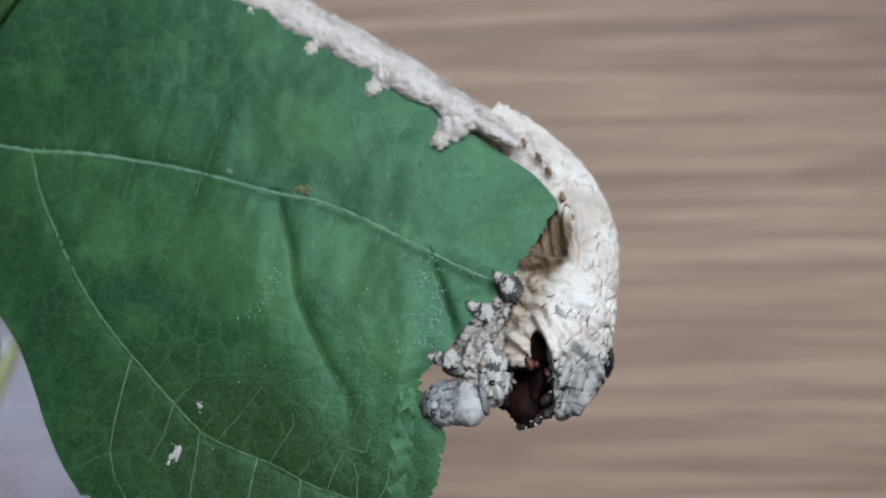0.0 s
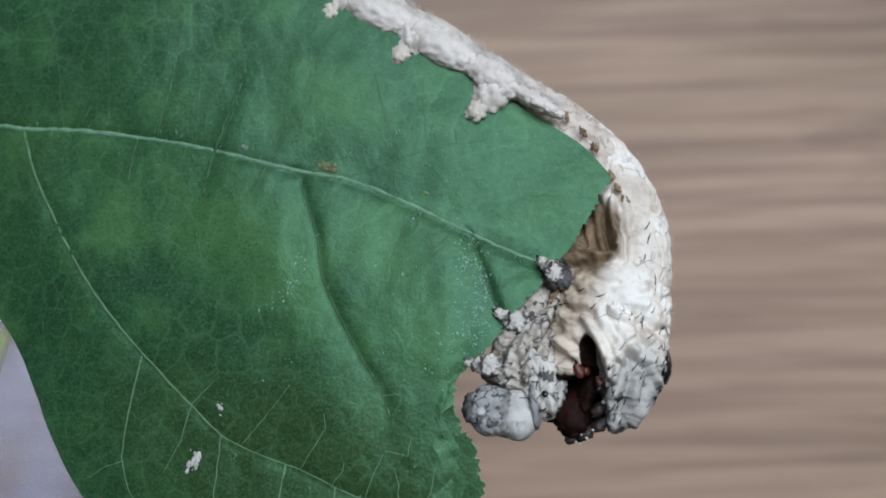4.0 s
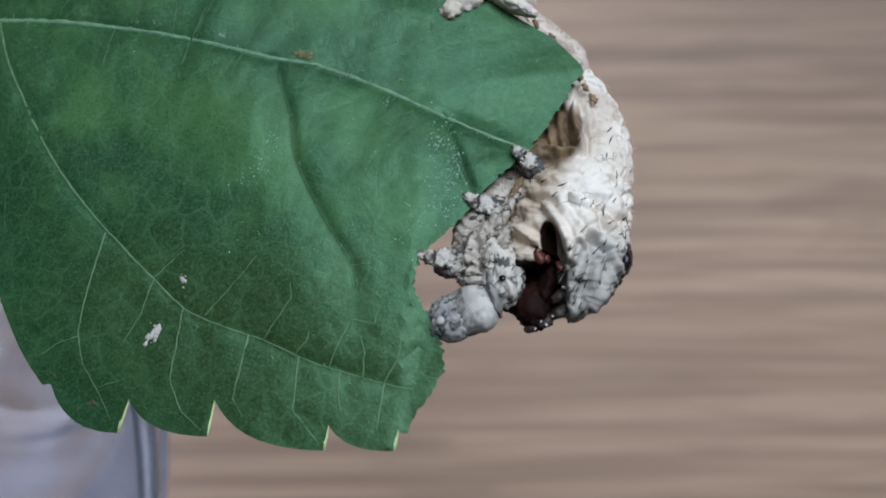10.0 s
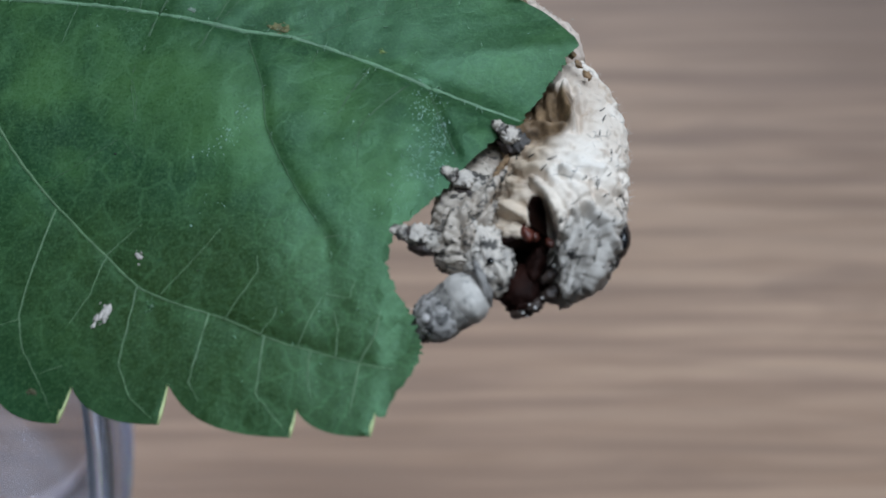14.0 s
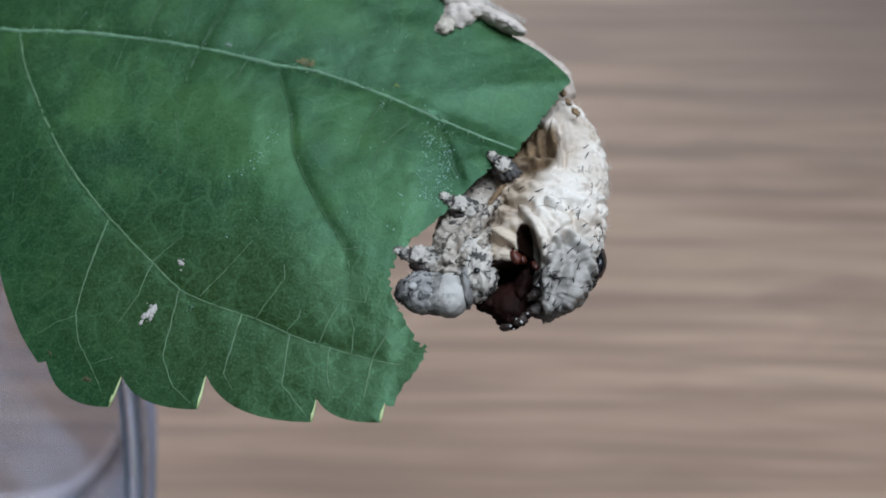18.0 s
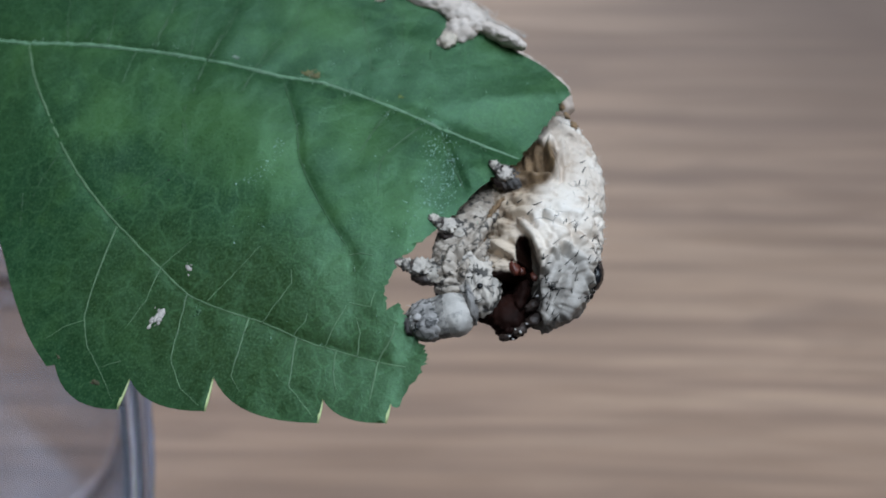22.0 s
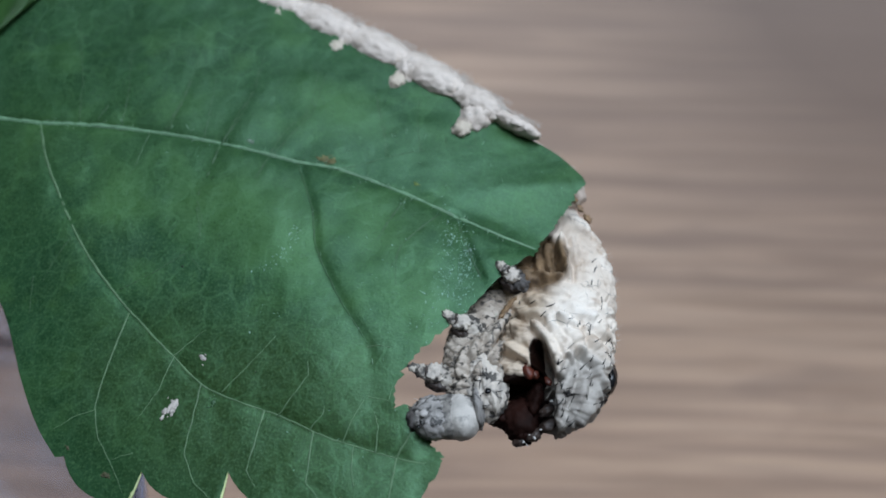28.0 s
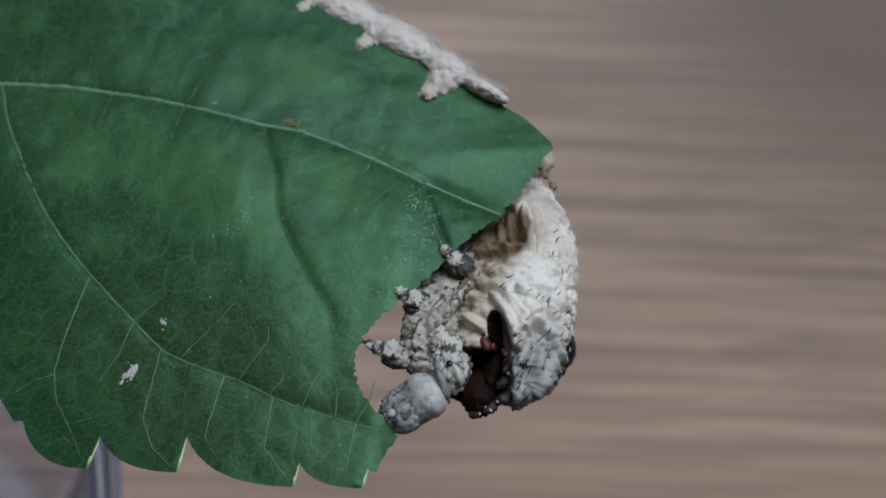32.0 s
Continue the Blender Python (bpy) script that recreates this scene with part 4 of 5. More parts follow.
def sweep(points, steps, sides, origin, depth, period, seed, ridges=(), dents=(), calm=()):
    """A stretch of body along a line of (x, y, height, radius across, radius up), its skin in folds."""
    line = spline([p[:3] for p in points], steps + 1)
    wide = spline([(p[3], p[4], 0) for p in points], steps + 1)
    bm = bmesh.new()
    rings, plan, run = [], {}, 0.0
    for i, (c, r) in enumerate(zip(line, wide)):
        if i:
            run += (c - line[i - 1]).length
        way = line[min(i + 2, steps)] - line[max(i - 2, 0)]
        way = Vector((way.x, way.y, 0)).normalized()
        side = Vector((way.y, -way.x, 0))
        ring = []
        for s in range(sides):
            t = 2 * math.pi * s / sides
            x, y, h = c.x + side.x * r.x * math.cos(t), c.y + side.y * r.x * math.cos(t), c.z + r.y * math.sin(t)
            v = bm.verts.new(near(x, y, h) - origin)
            plan[v] = (x, y, run, (t if t < math.pi * 1.5 else t - 2 * math.pi) * (r.x + r.y) / 2, math.sin(t))
            ring.append(v)
        rings.append(ring)
    for p, q in zip(rings, rings[1:]):
        for s in range(sides):
            bm.faces.new((q[s], q[(s + 1) % sides], p[(s + 1) % sides], p[s]))
    bm.faces.new(rings[0])
    bm.faces.new(rings[-1][::-1])
    bm.normal_update()
    moves = []
    for v in bm.verts:
        x, y, along, about, up = plan[v]
        if up < -0.5:
            moves.append(Vector())
            continue
        quiet = 1.0
        for cx, cy, rx, ry in calm:
            quiet = min(quiet, 0.35 + 0.65 * min(1.0, math.hypot((x - cx) / rx, (y - cy) / ry) ** 2))
        m = quiet * folds_of_skin(along, about, depth, period, seed) + 0.42 * (0.4 + 0.6 * quiet) * folds_of_skin(along + 0.3 * about, about - 0.4 * along, depth, period * 0.48, seed + 21)
        if up > 0.0:
            m += 1.3 * ridges_of(x, y, ridges)
        d = 0.0
        for ax, ay, bx, by, ra, rb, down in dents:
            u = max(0.0, min(1.0, ((x - ax) * (bx - ax) + (y - ay) * (by - ay)) / ((bx - ax) ** 2 + (by - ay) ** 2)))
            e = math.hypot(x - ax - u * (bx - ax), y - ay - u * (by - ay)) / (ra + (rb - ra) * u)
            e += 0.18 * noise.noise(Vector((x * 1.3, y * 1.3, seed)))
            k = max(0.0, min(1.0, (1.15 - e) / 0.45))
            d = max(d, k * k * (3 - 2 * k) * down)
        if up > 0 and d > 0:
            m = m * (1 - 0.6 * min(1.0, d)) - d
        moves.append(v.normal * (m * MM))
    for v, m in zip(bm.verts, moves):
        v.co += m
    return bm


# the fore body: x, y, height over the plane, radius across, radius up
TRUNK = [(4.5, 16.5, -6.3, 3.6, 3.2), (8.2, 13.4, -6.2, 4.3, 3.8), (10.6, 10.2, -5.4, 4.9, 4.3), (11.6, 7.0, -3.8, 5.1, 4.5), (11.6, 4.0, -2.1, 4.6, 4.5), (11.3, 1.0, -1.0, 4.35, 4.3),
         (11.1, -1.4, -0.8, 3.95, 4.0), (10.9, -3.4, -0.9, 3.2, 3.3), (10.7, -4.7, -1.0, 1.9, 2.0), (10.6, -5.3, -1.0, 0.3, 0.3)]
TRUNK_RIDGES = [([(8.0, 2.6), (8.4, 1.7), (7.8, 0.9)], 0.55, 0.38), ([(6.9, 1.4), (7.7, 0.5), (8.7, 0.1)], 0.5, 0.40), ([(6.8, 0.8), (7.1, -0.6), (7.5, -1.8), (7.3, -2.6)], 0.55, 0.42),
                ([(8.0, -0.4), (7.8, -1.8)], 0.4, 0.45), ([(9.3, 2.5), (10.1, 1.4), (10.8, 0.1), (10.8, -1.0)], 0.5, 0.6), ([(10.3, 2.7), (11.4, 1.2), (11.5, 0.1)], 0.5, 0.45),
                ([(11.2, 2.9), (12.2, 1.6), (12.4, 0.7)], 0.5, 0.4), ([(11.5, 0.0), (11.2, -1.5), (10.6, -3.2), (10.8, -4.3)], 0.5, 0.5), ([(12.4, 0.5), (13.7, -0.3), (14.1, -1.9)], 0.5, 0.4),
                ([(13.3, 1.6), (14.3, 0.3), (14.3, -0.4)], 0.5, 0.4), ([(12.4, -1.9), (12.2, -3.2), (11.1, -4.9)], 0.7, 0.4), ([(13.6, -1.6), (13.2, -3.0), (12.3, -4.1)], 0.6, 0.35),
                ([(8.6, 3.4), (10.3, 3.4), (12.0, 2.7)], 0.6, 0.35), ([(9.4, 4.5), (11.6, 4.2), (13.7, 3.3), (14.6, 2.1)], 0.7, 0.32), ([(10.7, 5.5), (12.9, 5.1), (15.0, 3.8)], 0.7, 0.3),
                ([(12.2, 10.0), (11.9, 8.2), (12.2, 6.6)], 0.5, 0.7), ([(11.0, 9.8), (10.9, 8.4), (11.1, 7.2)], 0.4, 0.4), ([(10.1, 9.0), (10.1, 7.6)], 0.35, 0.35), ([(13.1, 9.9), (13.0, 8.2)], 0.45, 0.3), ([(8.6, 5.9), (10.2, 6.35), (12.1, 6.4)], 0.4, 0.6)]
TRUNK_DENTS = [(9.45, 0.9, 9.75, -1.0, 0.5, 0.65, 3.0), (9.4, -1.4, 8.6, -4.2, 1.0, 2.1, 3.0), (8.4, -3.6, 5.8, -4.0, 1.7, 2.0, 2.4), (10.0, 9.3, 11.0, 7.5, 1.7, 1.1, 0.6)]
CHEST = [(9.4, 7.2, -3.2, 1.4, 1.4), (7.7, 5.1, -2.0, 1.9, 1.7), (6.2, 3.1, -1.1, 2.1, 1.9), (5.2, 1.1, -0.5, 2.2, 2.0), (4.8, -0.8, -0.1, 2.1, 2.0), (4.8, -2.4, 0.0, 1.8, 1.8), (4.9, -3.2, 0.0, 0.9, 0.9)]
CHEST_RIDGES = [([(6.6, 2.6), (5.6, 1.4), (4.8, 0.2)], 0.5, 0.45), ([(7.6, 3.6), (6.7, 2.2), (6.0, 1.0), (5.9, -0.3)], 0.45, 0.5), ([(4.9, 1.2), (4.2, 0.2), (3.8, -1.0)], 0.5, 0.4), ([(8.7, 5.2), (7.8, 4.2)], 0.5, 0.4),
                ([(6.9, 1.2), (6.3, -0.2), (6.3, -1.5)], 0.4, 0.5), ([(5.2, -0.4), (4.9, -1.6)], 0.45, 0.45)]


def caterpillar():
    thing = tagged(new("caterpillar"), "pale grey wrinkled caterpillar clinging to the leaf edge", "caterpillar")

    def add(name, bm, mat, x, y, h, share, label=""):
        ob = part(name, bm, mat, thing, label)
        place = near(x, y, h)
        ob.location = place
        MOVERS.append((ob, place, share))
        return ob

    rng = random.Random(3)
    for i in range(6):
        p, q = SPINE[i], SPINE[i + 1]
        x, y, h = [(p[k] + q[k]) / 2 for k in range(3)]
        o = near(x, y, h)
        seg = add("body_segment", body_piece(i, i + 1, 0.37 * i, o), SKIN_PALE, x, y, h, CREEP_SHARE[i])
        spots, fringe = [], []
        way = Vector((q[0] - p[0], q[1] - p[1], 0)).normalized()
        side = Vector((-way.y, way.x, 0))
        out_way = math.degrees(math.atan2(side.y, side.x))
        for k in range(8):
            u, t = rng.uniform(0, 1), rng.uniform(0.25, 2.5)
            r, r2 = p[3] + (q[3] - p[3]) * u, p[4] + (q[4] - p[4]) * u
            w = r * math.cos(t) * 1.03
            spots.append((p[0] + (q[0] - p[0]) * u + side.x * w, p[1] + (q[1] - p[1]) * u + side.y * w, p[2] + (q[2] - p[2]) * u + r2 * math.sin(t) * 1.03, rng.uniform(0, 360)))
        part("bristles", bristles(bmesh.new(), spots, o, 0.6, 0.035, 0.02), BRISTLE, seg, "short black bristles")
        for k in range(70):
            u, t = rng.uniform(0, 1), rng.uniform(-0.7, 0.7)
            r = (p[3] + (q[3] - p[3]) * u)
            w = r * math.cos(t)
            fringe.append((p[0] + (q[0] - p[0]) * u + side.x * w, p[1] + (q[1] - p[1]) * u + side.y * w, p[2] + (q[2] - p[2]) * u + r * math.sin(t), out_way + rng.uniform(-55, 25)))
        part("hair_fringe", bristles(bmesh.new(), fringe, o, 0.5, 0.018, 0.05), PALE_HAIR, seg, "fine pale hairs")

    # prolegs that grip the upper face of the leaf
    for x, y, share, s, turn in ((2.6, 17.7, 0.14, 1.3, 52), (-3.3, 22.4, 0.08, 1.25, 46), (-9.0, 26.0, 0.06, 1.2, 44), (-14.8, 29.8, 0.03, 1.2, 44)):
        o = near(x, y, 0)
        foot = add("proleg", lump(bmesh.new(), x + 0.9 * s, y + 1.0 * s, -0.35, (1.55 * s, 1.3 * s, 1.2 * s), turn, 0.1, 2.5, x, 40, 26, 0.0, o, 0.2, 0.9), SKIN_WHITE, x, y, 0, share)
        part("foot", lump(bmesh.new(), x - 0.1 * s, y - 0.1 * s, 0.3, (0.8 * s, 0.66 * s, 0.6 * s), turn, 0.12, 3, x + 5, 28, 18, 0.0, o, 0.2, 0.6), SKIN_CREAM, foot, "cream sucker-like foot")
    roll = [(-25.0, 36.6, 1.6, 0.0), (-19.0, 33.2, 1.6, 0.02), (-13.2, 29.9, 1.55, 0.04), (-8.2, 27.2, 1.5, 0.06), (-3.2, 24.4, 1.5, 0.09), (1.9, 21.1, 1.45, 0.12), (5.4, 18.8, 1.05, 0.16), (8.4, 16.9, 0.35, 0.18)]
    for p, q in zip(roll, roll[1:]):
        x, y, r = (p[0] + q[0]) / 2 + 0.2, (p[1] + q[1]) / 2 + 0.3, (p[2] + q[2]) / 2
        o = near(x, y, 0)
        turn, l = math.degrees(math.atan2(q[1] - p[1], q[0] - p[0])), math.dist(p[:2], q[:2]) / 2
        add("flank_roll", lump(bmesh.new(), x, y, 0.0, (l * 1.42, r * 1.15, 1.35), turn, 0.05, 2.5, x, 56, 80, 0.0, o, 0.10, 1.2), SKIN_WHITE, x, y, 0, p[3], "pale fleshy roll over the leaf edge")
        rng2 = random.Random(int(x * 10))
        hairs = []
        for k in range(160):
            u = rng2.uniform(-1.2, 1.2) * l
            w = rng2.uniform(0.5, 1.0) * r
            c, n = math.cos(radians(turn)), math.sin(radians(turn))
            hairs.append((x + u * c - w * n, y + u * n + w * c, 1.15 * math.sqrt(max(0.0, 1 - (w / r / 1.15) ** 2)), turn + 90 + rng2.uniform(-70, 50)))
        part("hair_fringe", bristles(bmesh.new(), hairs, o, 0.5, 0.009, 0.08), PALE_HAIR, MOVERS[-1][0], "fine pale hairs")

    # dark brown marks along the flank near the tip of the leaf
    o = near(11, 13, -1)
    flank = add("flank_fold", lump(bmesh.new(), 11.5, 13.9, -3.3, (2.4, 0.8, 1.2), -52, 0.15, 2.5, 3, 40, 26, 0.0, o, 0.25, 0.7), SKIN_CREAM, 11, 13, -1, 0.45, "brownish fold with dark spots")
    for x, y, h in ((9.4, 16.6, -1.3), (10.6, 15.4, -1.2), (11.4, 14.2, -1.0), (12.5, 12.1, -0.9), (12.9, 11.2, -0.8), (13.4, 10.3, -0.7)):
        part("dark_spot", lump(bmesh.new(), x, y, h - 0.14, (0.42, 0.24, 0.18), 105 + 25 * math.sin(x * 3), 0.4, 2, x, 20, 14, 0.0, o, 0.12, 0.4), SKIN_OCHRE, flank)

    # fore body with the swollen shoulder and the dark hollow that opens in it
    o = near(11, 0, 0)
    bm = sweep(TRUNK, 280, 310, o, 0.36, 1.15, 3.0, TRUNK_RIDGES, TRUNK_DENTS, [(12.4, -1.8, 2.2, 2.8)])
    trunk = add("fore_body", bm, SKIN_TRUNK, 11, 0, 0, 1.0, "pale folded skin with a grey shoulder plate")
    # reddish brown lumps, darkened and dulled to read as a shaded hollow
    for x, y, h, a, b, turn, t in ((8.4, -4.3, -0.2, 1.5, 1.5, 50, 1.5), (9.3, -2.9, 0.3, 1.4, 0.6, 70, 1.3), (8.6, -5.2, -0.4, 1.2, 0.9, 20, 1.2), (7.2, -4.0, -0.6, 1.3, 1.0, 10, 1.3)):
        part("dark_fold", lump(bmesh.new(), x, y, h, (a, b, t), turn, 0.05, 2.2, x, 40, 26, 0.0, o, 0.16, 0.9), BROWN_GLOSS, trunk, "reddish brown fold, darkened as shade of the hollow")
    for x, y, h, a in ((8.3, -5.7, 0.0, 0.55), (9.2, -5.3, 0.4, 0.6), (10.2, -4.6, 0.9, 0.6), (10.1, -3.6, 1.3, 0.5), (13.5, -3.5, -0.2, 0.5), (14.2, -2.8, -0.3, 0.5), (14.7, -2.2, -0.4, 0.45)):
        part("dark_wart", lump(bmesh.new(), x, y, h, (a * 1.3, a * 0.75, a), 35, 0.12, 2.5, x, 26, 18, 0.0, o, 0.10, 0.5), BROWN_MATT, trunk, "dark brown wart")
    part("black_patch", lump(bmesh.new(), 14.8, -1.1, -0.1, (0.75, 1.35, 1.6), -6, 0.05, 2, 1.0, 34, 24, 0.0, o, 0.08, 0.6), BLACK_GLOSS, trunk, "black glossy patch")
    for x, y, h, a in ((8.75, -0.85, 1.9, 0.55), (9.3, -1.0, 1.5, 0.4), (10.15, -1.55, 2.3, 0.32)):
        part("red_spot", lump(bmesh.new(), x, y, h, (a * 0.8, a * 1.2, a), 20, 0.1, 2, x, 18, 12, 0.0, o, 0.08, 0.4), RUST, trunk, "rusty red fold")
    beads = [(10.35, -2.95, 2.0), (10.7, -3.75, 1.8), (8.4, -5.85, 0.75), (8.8, -5.35, 0.9), (9.15, -5.55, 0.95), (8.65, -6.05, 0.5), (9.6, -4.95, 1.2), (13.75, -3.05, 0.9), (14.1, -2.6, 0.75), (14.25, -2.15, 0.7), (14.7, -1.9, 0.9)]
    for k, (x, y, h) in enumerate(beads):
        a = (0.13, 0.08, 0.10, 0.07)[k % 4]
        part("white_bead", lump(bmesh.new(), x, y, h, (a, a * 0.8, a), 30 * k, 0.2, 2, x, 10, 8, 0.0, o), WHITE_SPOT, trunk)
    # bristles sit in the folds, a few longer ones round the plate
    rng = random.Random(47)
    tops = [v.co.copy() for v in trunk.data.vertices if v.normal.z > 0.45 and v.co.y < 0.009]
    skin_tree = BVHTree.FromPolygons([v.co for v in trunk.data.vertices], [p.vertices for p in trunk.data.polygons])
    bm = bmesh.new()
    for k in range(330):
        v = tops[rng.randrange(len(tops))]
        x, y = v.x / MM + 11, v.y / MM
        if (x < 10.5 and y < 2.2) or (y < -2.0 and rng.random() < 0.6) or rng.random() < (0.88 if y > 4.5 else 0.7 if y > 2.0 else 0.55):
            continue
        a, l = radians(rng.gauss(55, 24)), rng.uniform(0.25, 0.75) * MM
        bow = rng.uniform(-0.25, 0.25)
        path = []
        for u in (0, 0.25, 0.5, 0.75, 1.0):
            hit = skin_tree.ray_cast(Vector((v.x + l * u * math.cos(a + bow * u), v.y + l * u * math.sin(a + bow * u), 0.05)), Vector((0, 0, -1)))[0]
            if hit is not None and (not path or abs(hit.z - path[-1].z) < 0.0006):
                path.append(hit + Vector((0, 0, 0.00003)))
        if len(path) > 2:
            thick = rng.uniform(0.025, 0.055)
            tube(bm, path, [thick * MM * w for w in (1.0, 1.0, 0.9, 0.7, 0.3)[:len(path)]], 5)
    part("bristles", bm, BRISTLE, trunk, "short black bristles")
    bm = bmesh.new()
    sides = [v.co.copy() for v in trunk.data.vertices if abs(v.normal.z) < 0.45 and v.normal.x > 0.3 and v.co.y > -0.003]
    for k in range(260):
        v = sides[rng.randrange(len(sides))]
        a, l = radians(rng.gauss(35, 40)), rng.uniform(0.25, 0.6) * MM
        tube(bm, [v, v + Vector((l * 0.5 * math.cos(a), l * 0.5 * math.sin(a), 0.0001)), v + Vector((l * math.cos(a), l * math.sin(a), 0))], [0.010 * MM, 0.009 * MM, 0.003 * MM], 4)
    part("hair_fringe", bm, PALE_HAIR, trunk, "fine pale hairs")

    # chest with the three legs of this side
    o = near(6.5, 0.8, 0)
    bm = sweep(CHEST, 130, 130, o, 0.30, 0.6, 11.0, CHEST_RIDGES)
    chest = add("chest", bm, SKIN_CHEST, 6.5, 0.8, 0, 1.0, "grey mottled skin with black creases")
    # dark skin under the folds stands in for shade in the gaps
    part("breast", lump(bmesh.new(), 4.9, -0.9, -0.4, (2.7, 1.5, 1.9), 56, 0.08, 2.6, 6.0, 60, 40, 0.0, o, 0.25, 0.7), SKIN_DARK, chest, "underside darkened as shade between the legs")
    for x, y, h, a, turn in ((7.6, 4.0, 0.75, 1.3, 55), (6.75, 1.9, 1.25, 0.9, 62)):
        part("brown_fold", lump(bmesh.new(), x, y, h - 0.30, (a, 0.24, 0.5), turn, 0.25, 2.4, x, 36, 22, 0.0, o, 0.16, 0.5), SKIN_OCHRE, chest, "ochre brown skin fold")
    for sx, sy, tx, ty, s, dark, steps in ((8.4, 5.0, 6.6, 6.7, 0.95, 1, [(0.0, 0.4, 0.5), (5.0, 0.0, 0.2), (8.0, 0.3, -0.2), (13.0, -0.4, -0.8), (18.0, -0.9, -1.1), (24.0, -1.0, -1.2), (32.0, -3.4, -3.5)]),
                                           (5.6, 1.8, 3.1, 3.05, 1.0, 0, [(0.0, 1.6, 1.8), (5.0, 0.0, 0.15), (8.0, 0.1, -0.1), (13.0, -0.6, -0.6), (18.0, -1.2, -0.9), (21.5, -2.3, -2.1), (24.0, -2.3, -2.1), (32.0, -3.4, -3.3)]),
                                           (3.4, -1.3, 0.3, -0.4, 1.0, 0, [(0.0, 1.1, 1.5), (5.0, 0.3, 0.3), (8.0, -0.4, -0.6), (13.0, -1.2, -1.1), (18.0, -1.8, -1.7), (24.0, -2.1, -2.5), (32.0, -2.6, -4.0)])):
        o2 = near(sx, sy, 0.3)
        skin_ = SKIN_DARK if dark else SKIN_MOTTLED
        turn = math.degrees(math.atan2(ty - sy, tx - sx))
        reach = math.dist((sx, sy), (tx, ty))
        c, n = math.cos(radians(turn)), math.sin(radians(turn))
        spot = lambda u, side=0.0: (sx + u * reach * c - side * n, sy + u * reach * n + side * c)
        leg = add("leg", lump(bmesh.new(), *spot(0.12), 0.4, (1.25 * s, 1.0 * s, 1.1), turn, 0.1, 2.5, sx, 44, 28, -0.1, o2, 0.16, 0.6), skin_, sx, sy, 0.3, 1.0)
        MOVERS.pop()
        STEPPERS.append((leg, near(sx, sy, 0.3), steps))
        part("leg_joint", lump(bmesh.new(), *spot(0.40), 1.1, (0.85 * s, 0.74 * s, 0.75), turn + 12, 0.10, 2.5, sx + 2, 44, 30, -0.15, o2, 0.17, 0.45), SKIN_GREY, leg, "grey leg joint")
        part("leg_joint", lump(bmesh.new(), *spot(0.66, 0.05), 1.3, (0.62 * s, 0.50 * s, 0.5), turn - 14, 0.10, 2.5, tx, 36, 24, -0.1, o2, 0.16, 0.35), SKIN_MOTTLED, leg, "mottled black and grey leg joint")
        part("leg_band", lump(bmesh.new(), *spot(0.55), 1.25, (0.20, 0.52 * s, 0.55), turn + 20, 0.1, 2.5, tx, 24, 16, 0.0, o2), BROWN_MATT, leg, "dark ring")
        # a dark lump takes the place of the shaded gap beside the leg
        part("leg_gap_shade", lump(bmesh.new(), *spot(0.2, 0.75 * s), 0.6, (0.95 * s, 0.45 * s, 0.75), turn, 0.15, 2.5, sx, 26, 18, 0.0, o2, 0.12, 0.5), BROWN_MATT, leg, "dark lump standing in for shade behind the leg")
        part("foot", lump(bmesh.new(), *spot(0.84), 1.35, (0.42 * s, 0.38 * s, 0.38), turn + 10, 0.12, 2.5, tx, 28, 18, -0.05, o2, 0.12, 0.3), SKIN_MOTTLED, leg)
        claw = tube(bmesh.new(), [near(*spot(u), 1.40 - 2.0 * (u - 0.9)) - o2 for u in (0.9, 0.99, 1.05)], [0.16 * MM, 0.12 * MM, 0.04 * MM], 8)
        part("claw", claw, BRISTLE, leg, "black claw")

    # neck ring, which follows the head
    o = near(5.9, -2.6, 1.0)
    neck = part("neck", lump(bmesh.new(), 5.7, -1.75, 0.2, (1.85, 2.95, 2.25), 10, 0.05, 2.4, 8.0, 96, 64, 0.0, o, 0.15, 0.85), SKIN_GREY, thing, "white neck ring with black marks")
    neck.location = o
    part("neck_fold", lump(bmesh.new(), 5.2, -3.3, 0.7, (0.55, 1.9, 2.0), 10, 0.05, 2.4, 2.0, 44, 30, 0.0, o, 0.12, 0.6), SKIN_PLATE, neck, "narrow grey collar behind the head")
    part("neck_fold", lump(bmesh.new(), 6.3, -2.6, 0.9, (0.6, 1.6, 1.6), 8, 0.04, 2.4, 4.0, 44, 30, 0.0, o, 0.08, 0.7), SKIN_GREY, neck)
    part("neck_spot", lump(bmesh.new(), 5.9, -2.35, 2.6, (0.24, 0.22, 0.2), 0, 0.1, 1, 0, 12, 8, 0.0, o), BLACK_GLOSS, neck, "black spot")
    rng = random.Random(8)
    spots = [(rng.uniform(4.8, 6.6), rng.uniform(-4.0, -0.6), rng.uniform(2.1, 2.6), rng.uniform(0, 360)) for k in range(20)]
    part("bristles", bristles(bmesh.new(), spots, o, 0.55, 0.04, 0.03), BRISTLE, neck, "short black bristles")

    # head, pointing away from the neck
    o = near(5.0, -4.0, 0.6)
    head = part("head", lump(bmesh.new(), 3.05, -4.25, 0.6, (2.4, 1.62, 1.95), 4, 0.02, 2.0, 3.0, 80, 54, 0.14, o, 0.03, 0.5), SKIN_HEAD, thing, "rounded grey head, darker round the mouth")
    head.location = o
    part("head_cap", lump(bmesh.new(), 4.0, -4.2, 0.8, (1.5, 1.72, 2.02), 4, 0.02, 2.0, 5.0, 52, 36, 0.05, o, 0.04, 0.5), SKIN_CAP, head, "smooth pale grey skull")
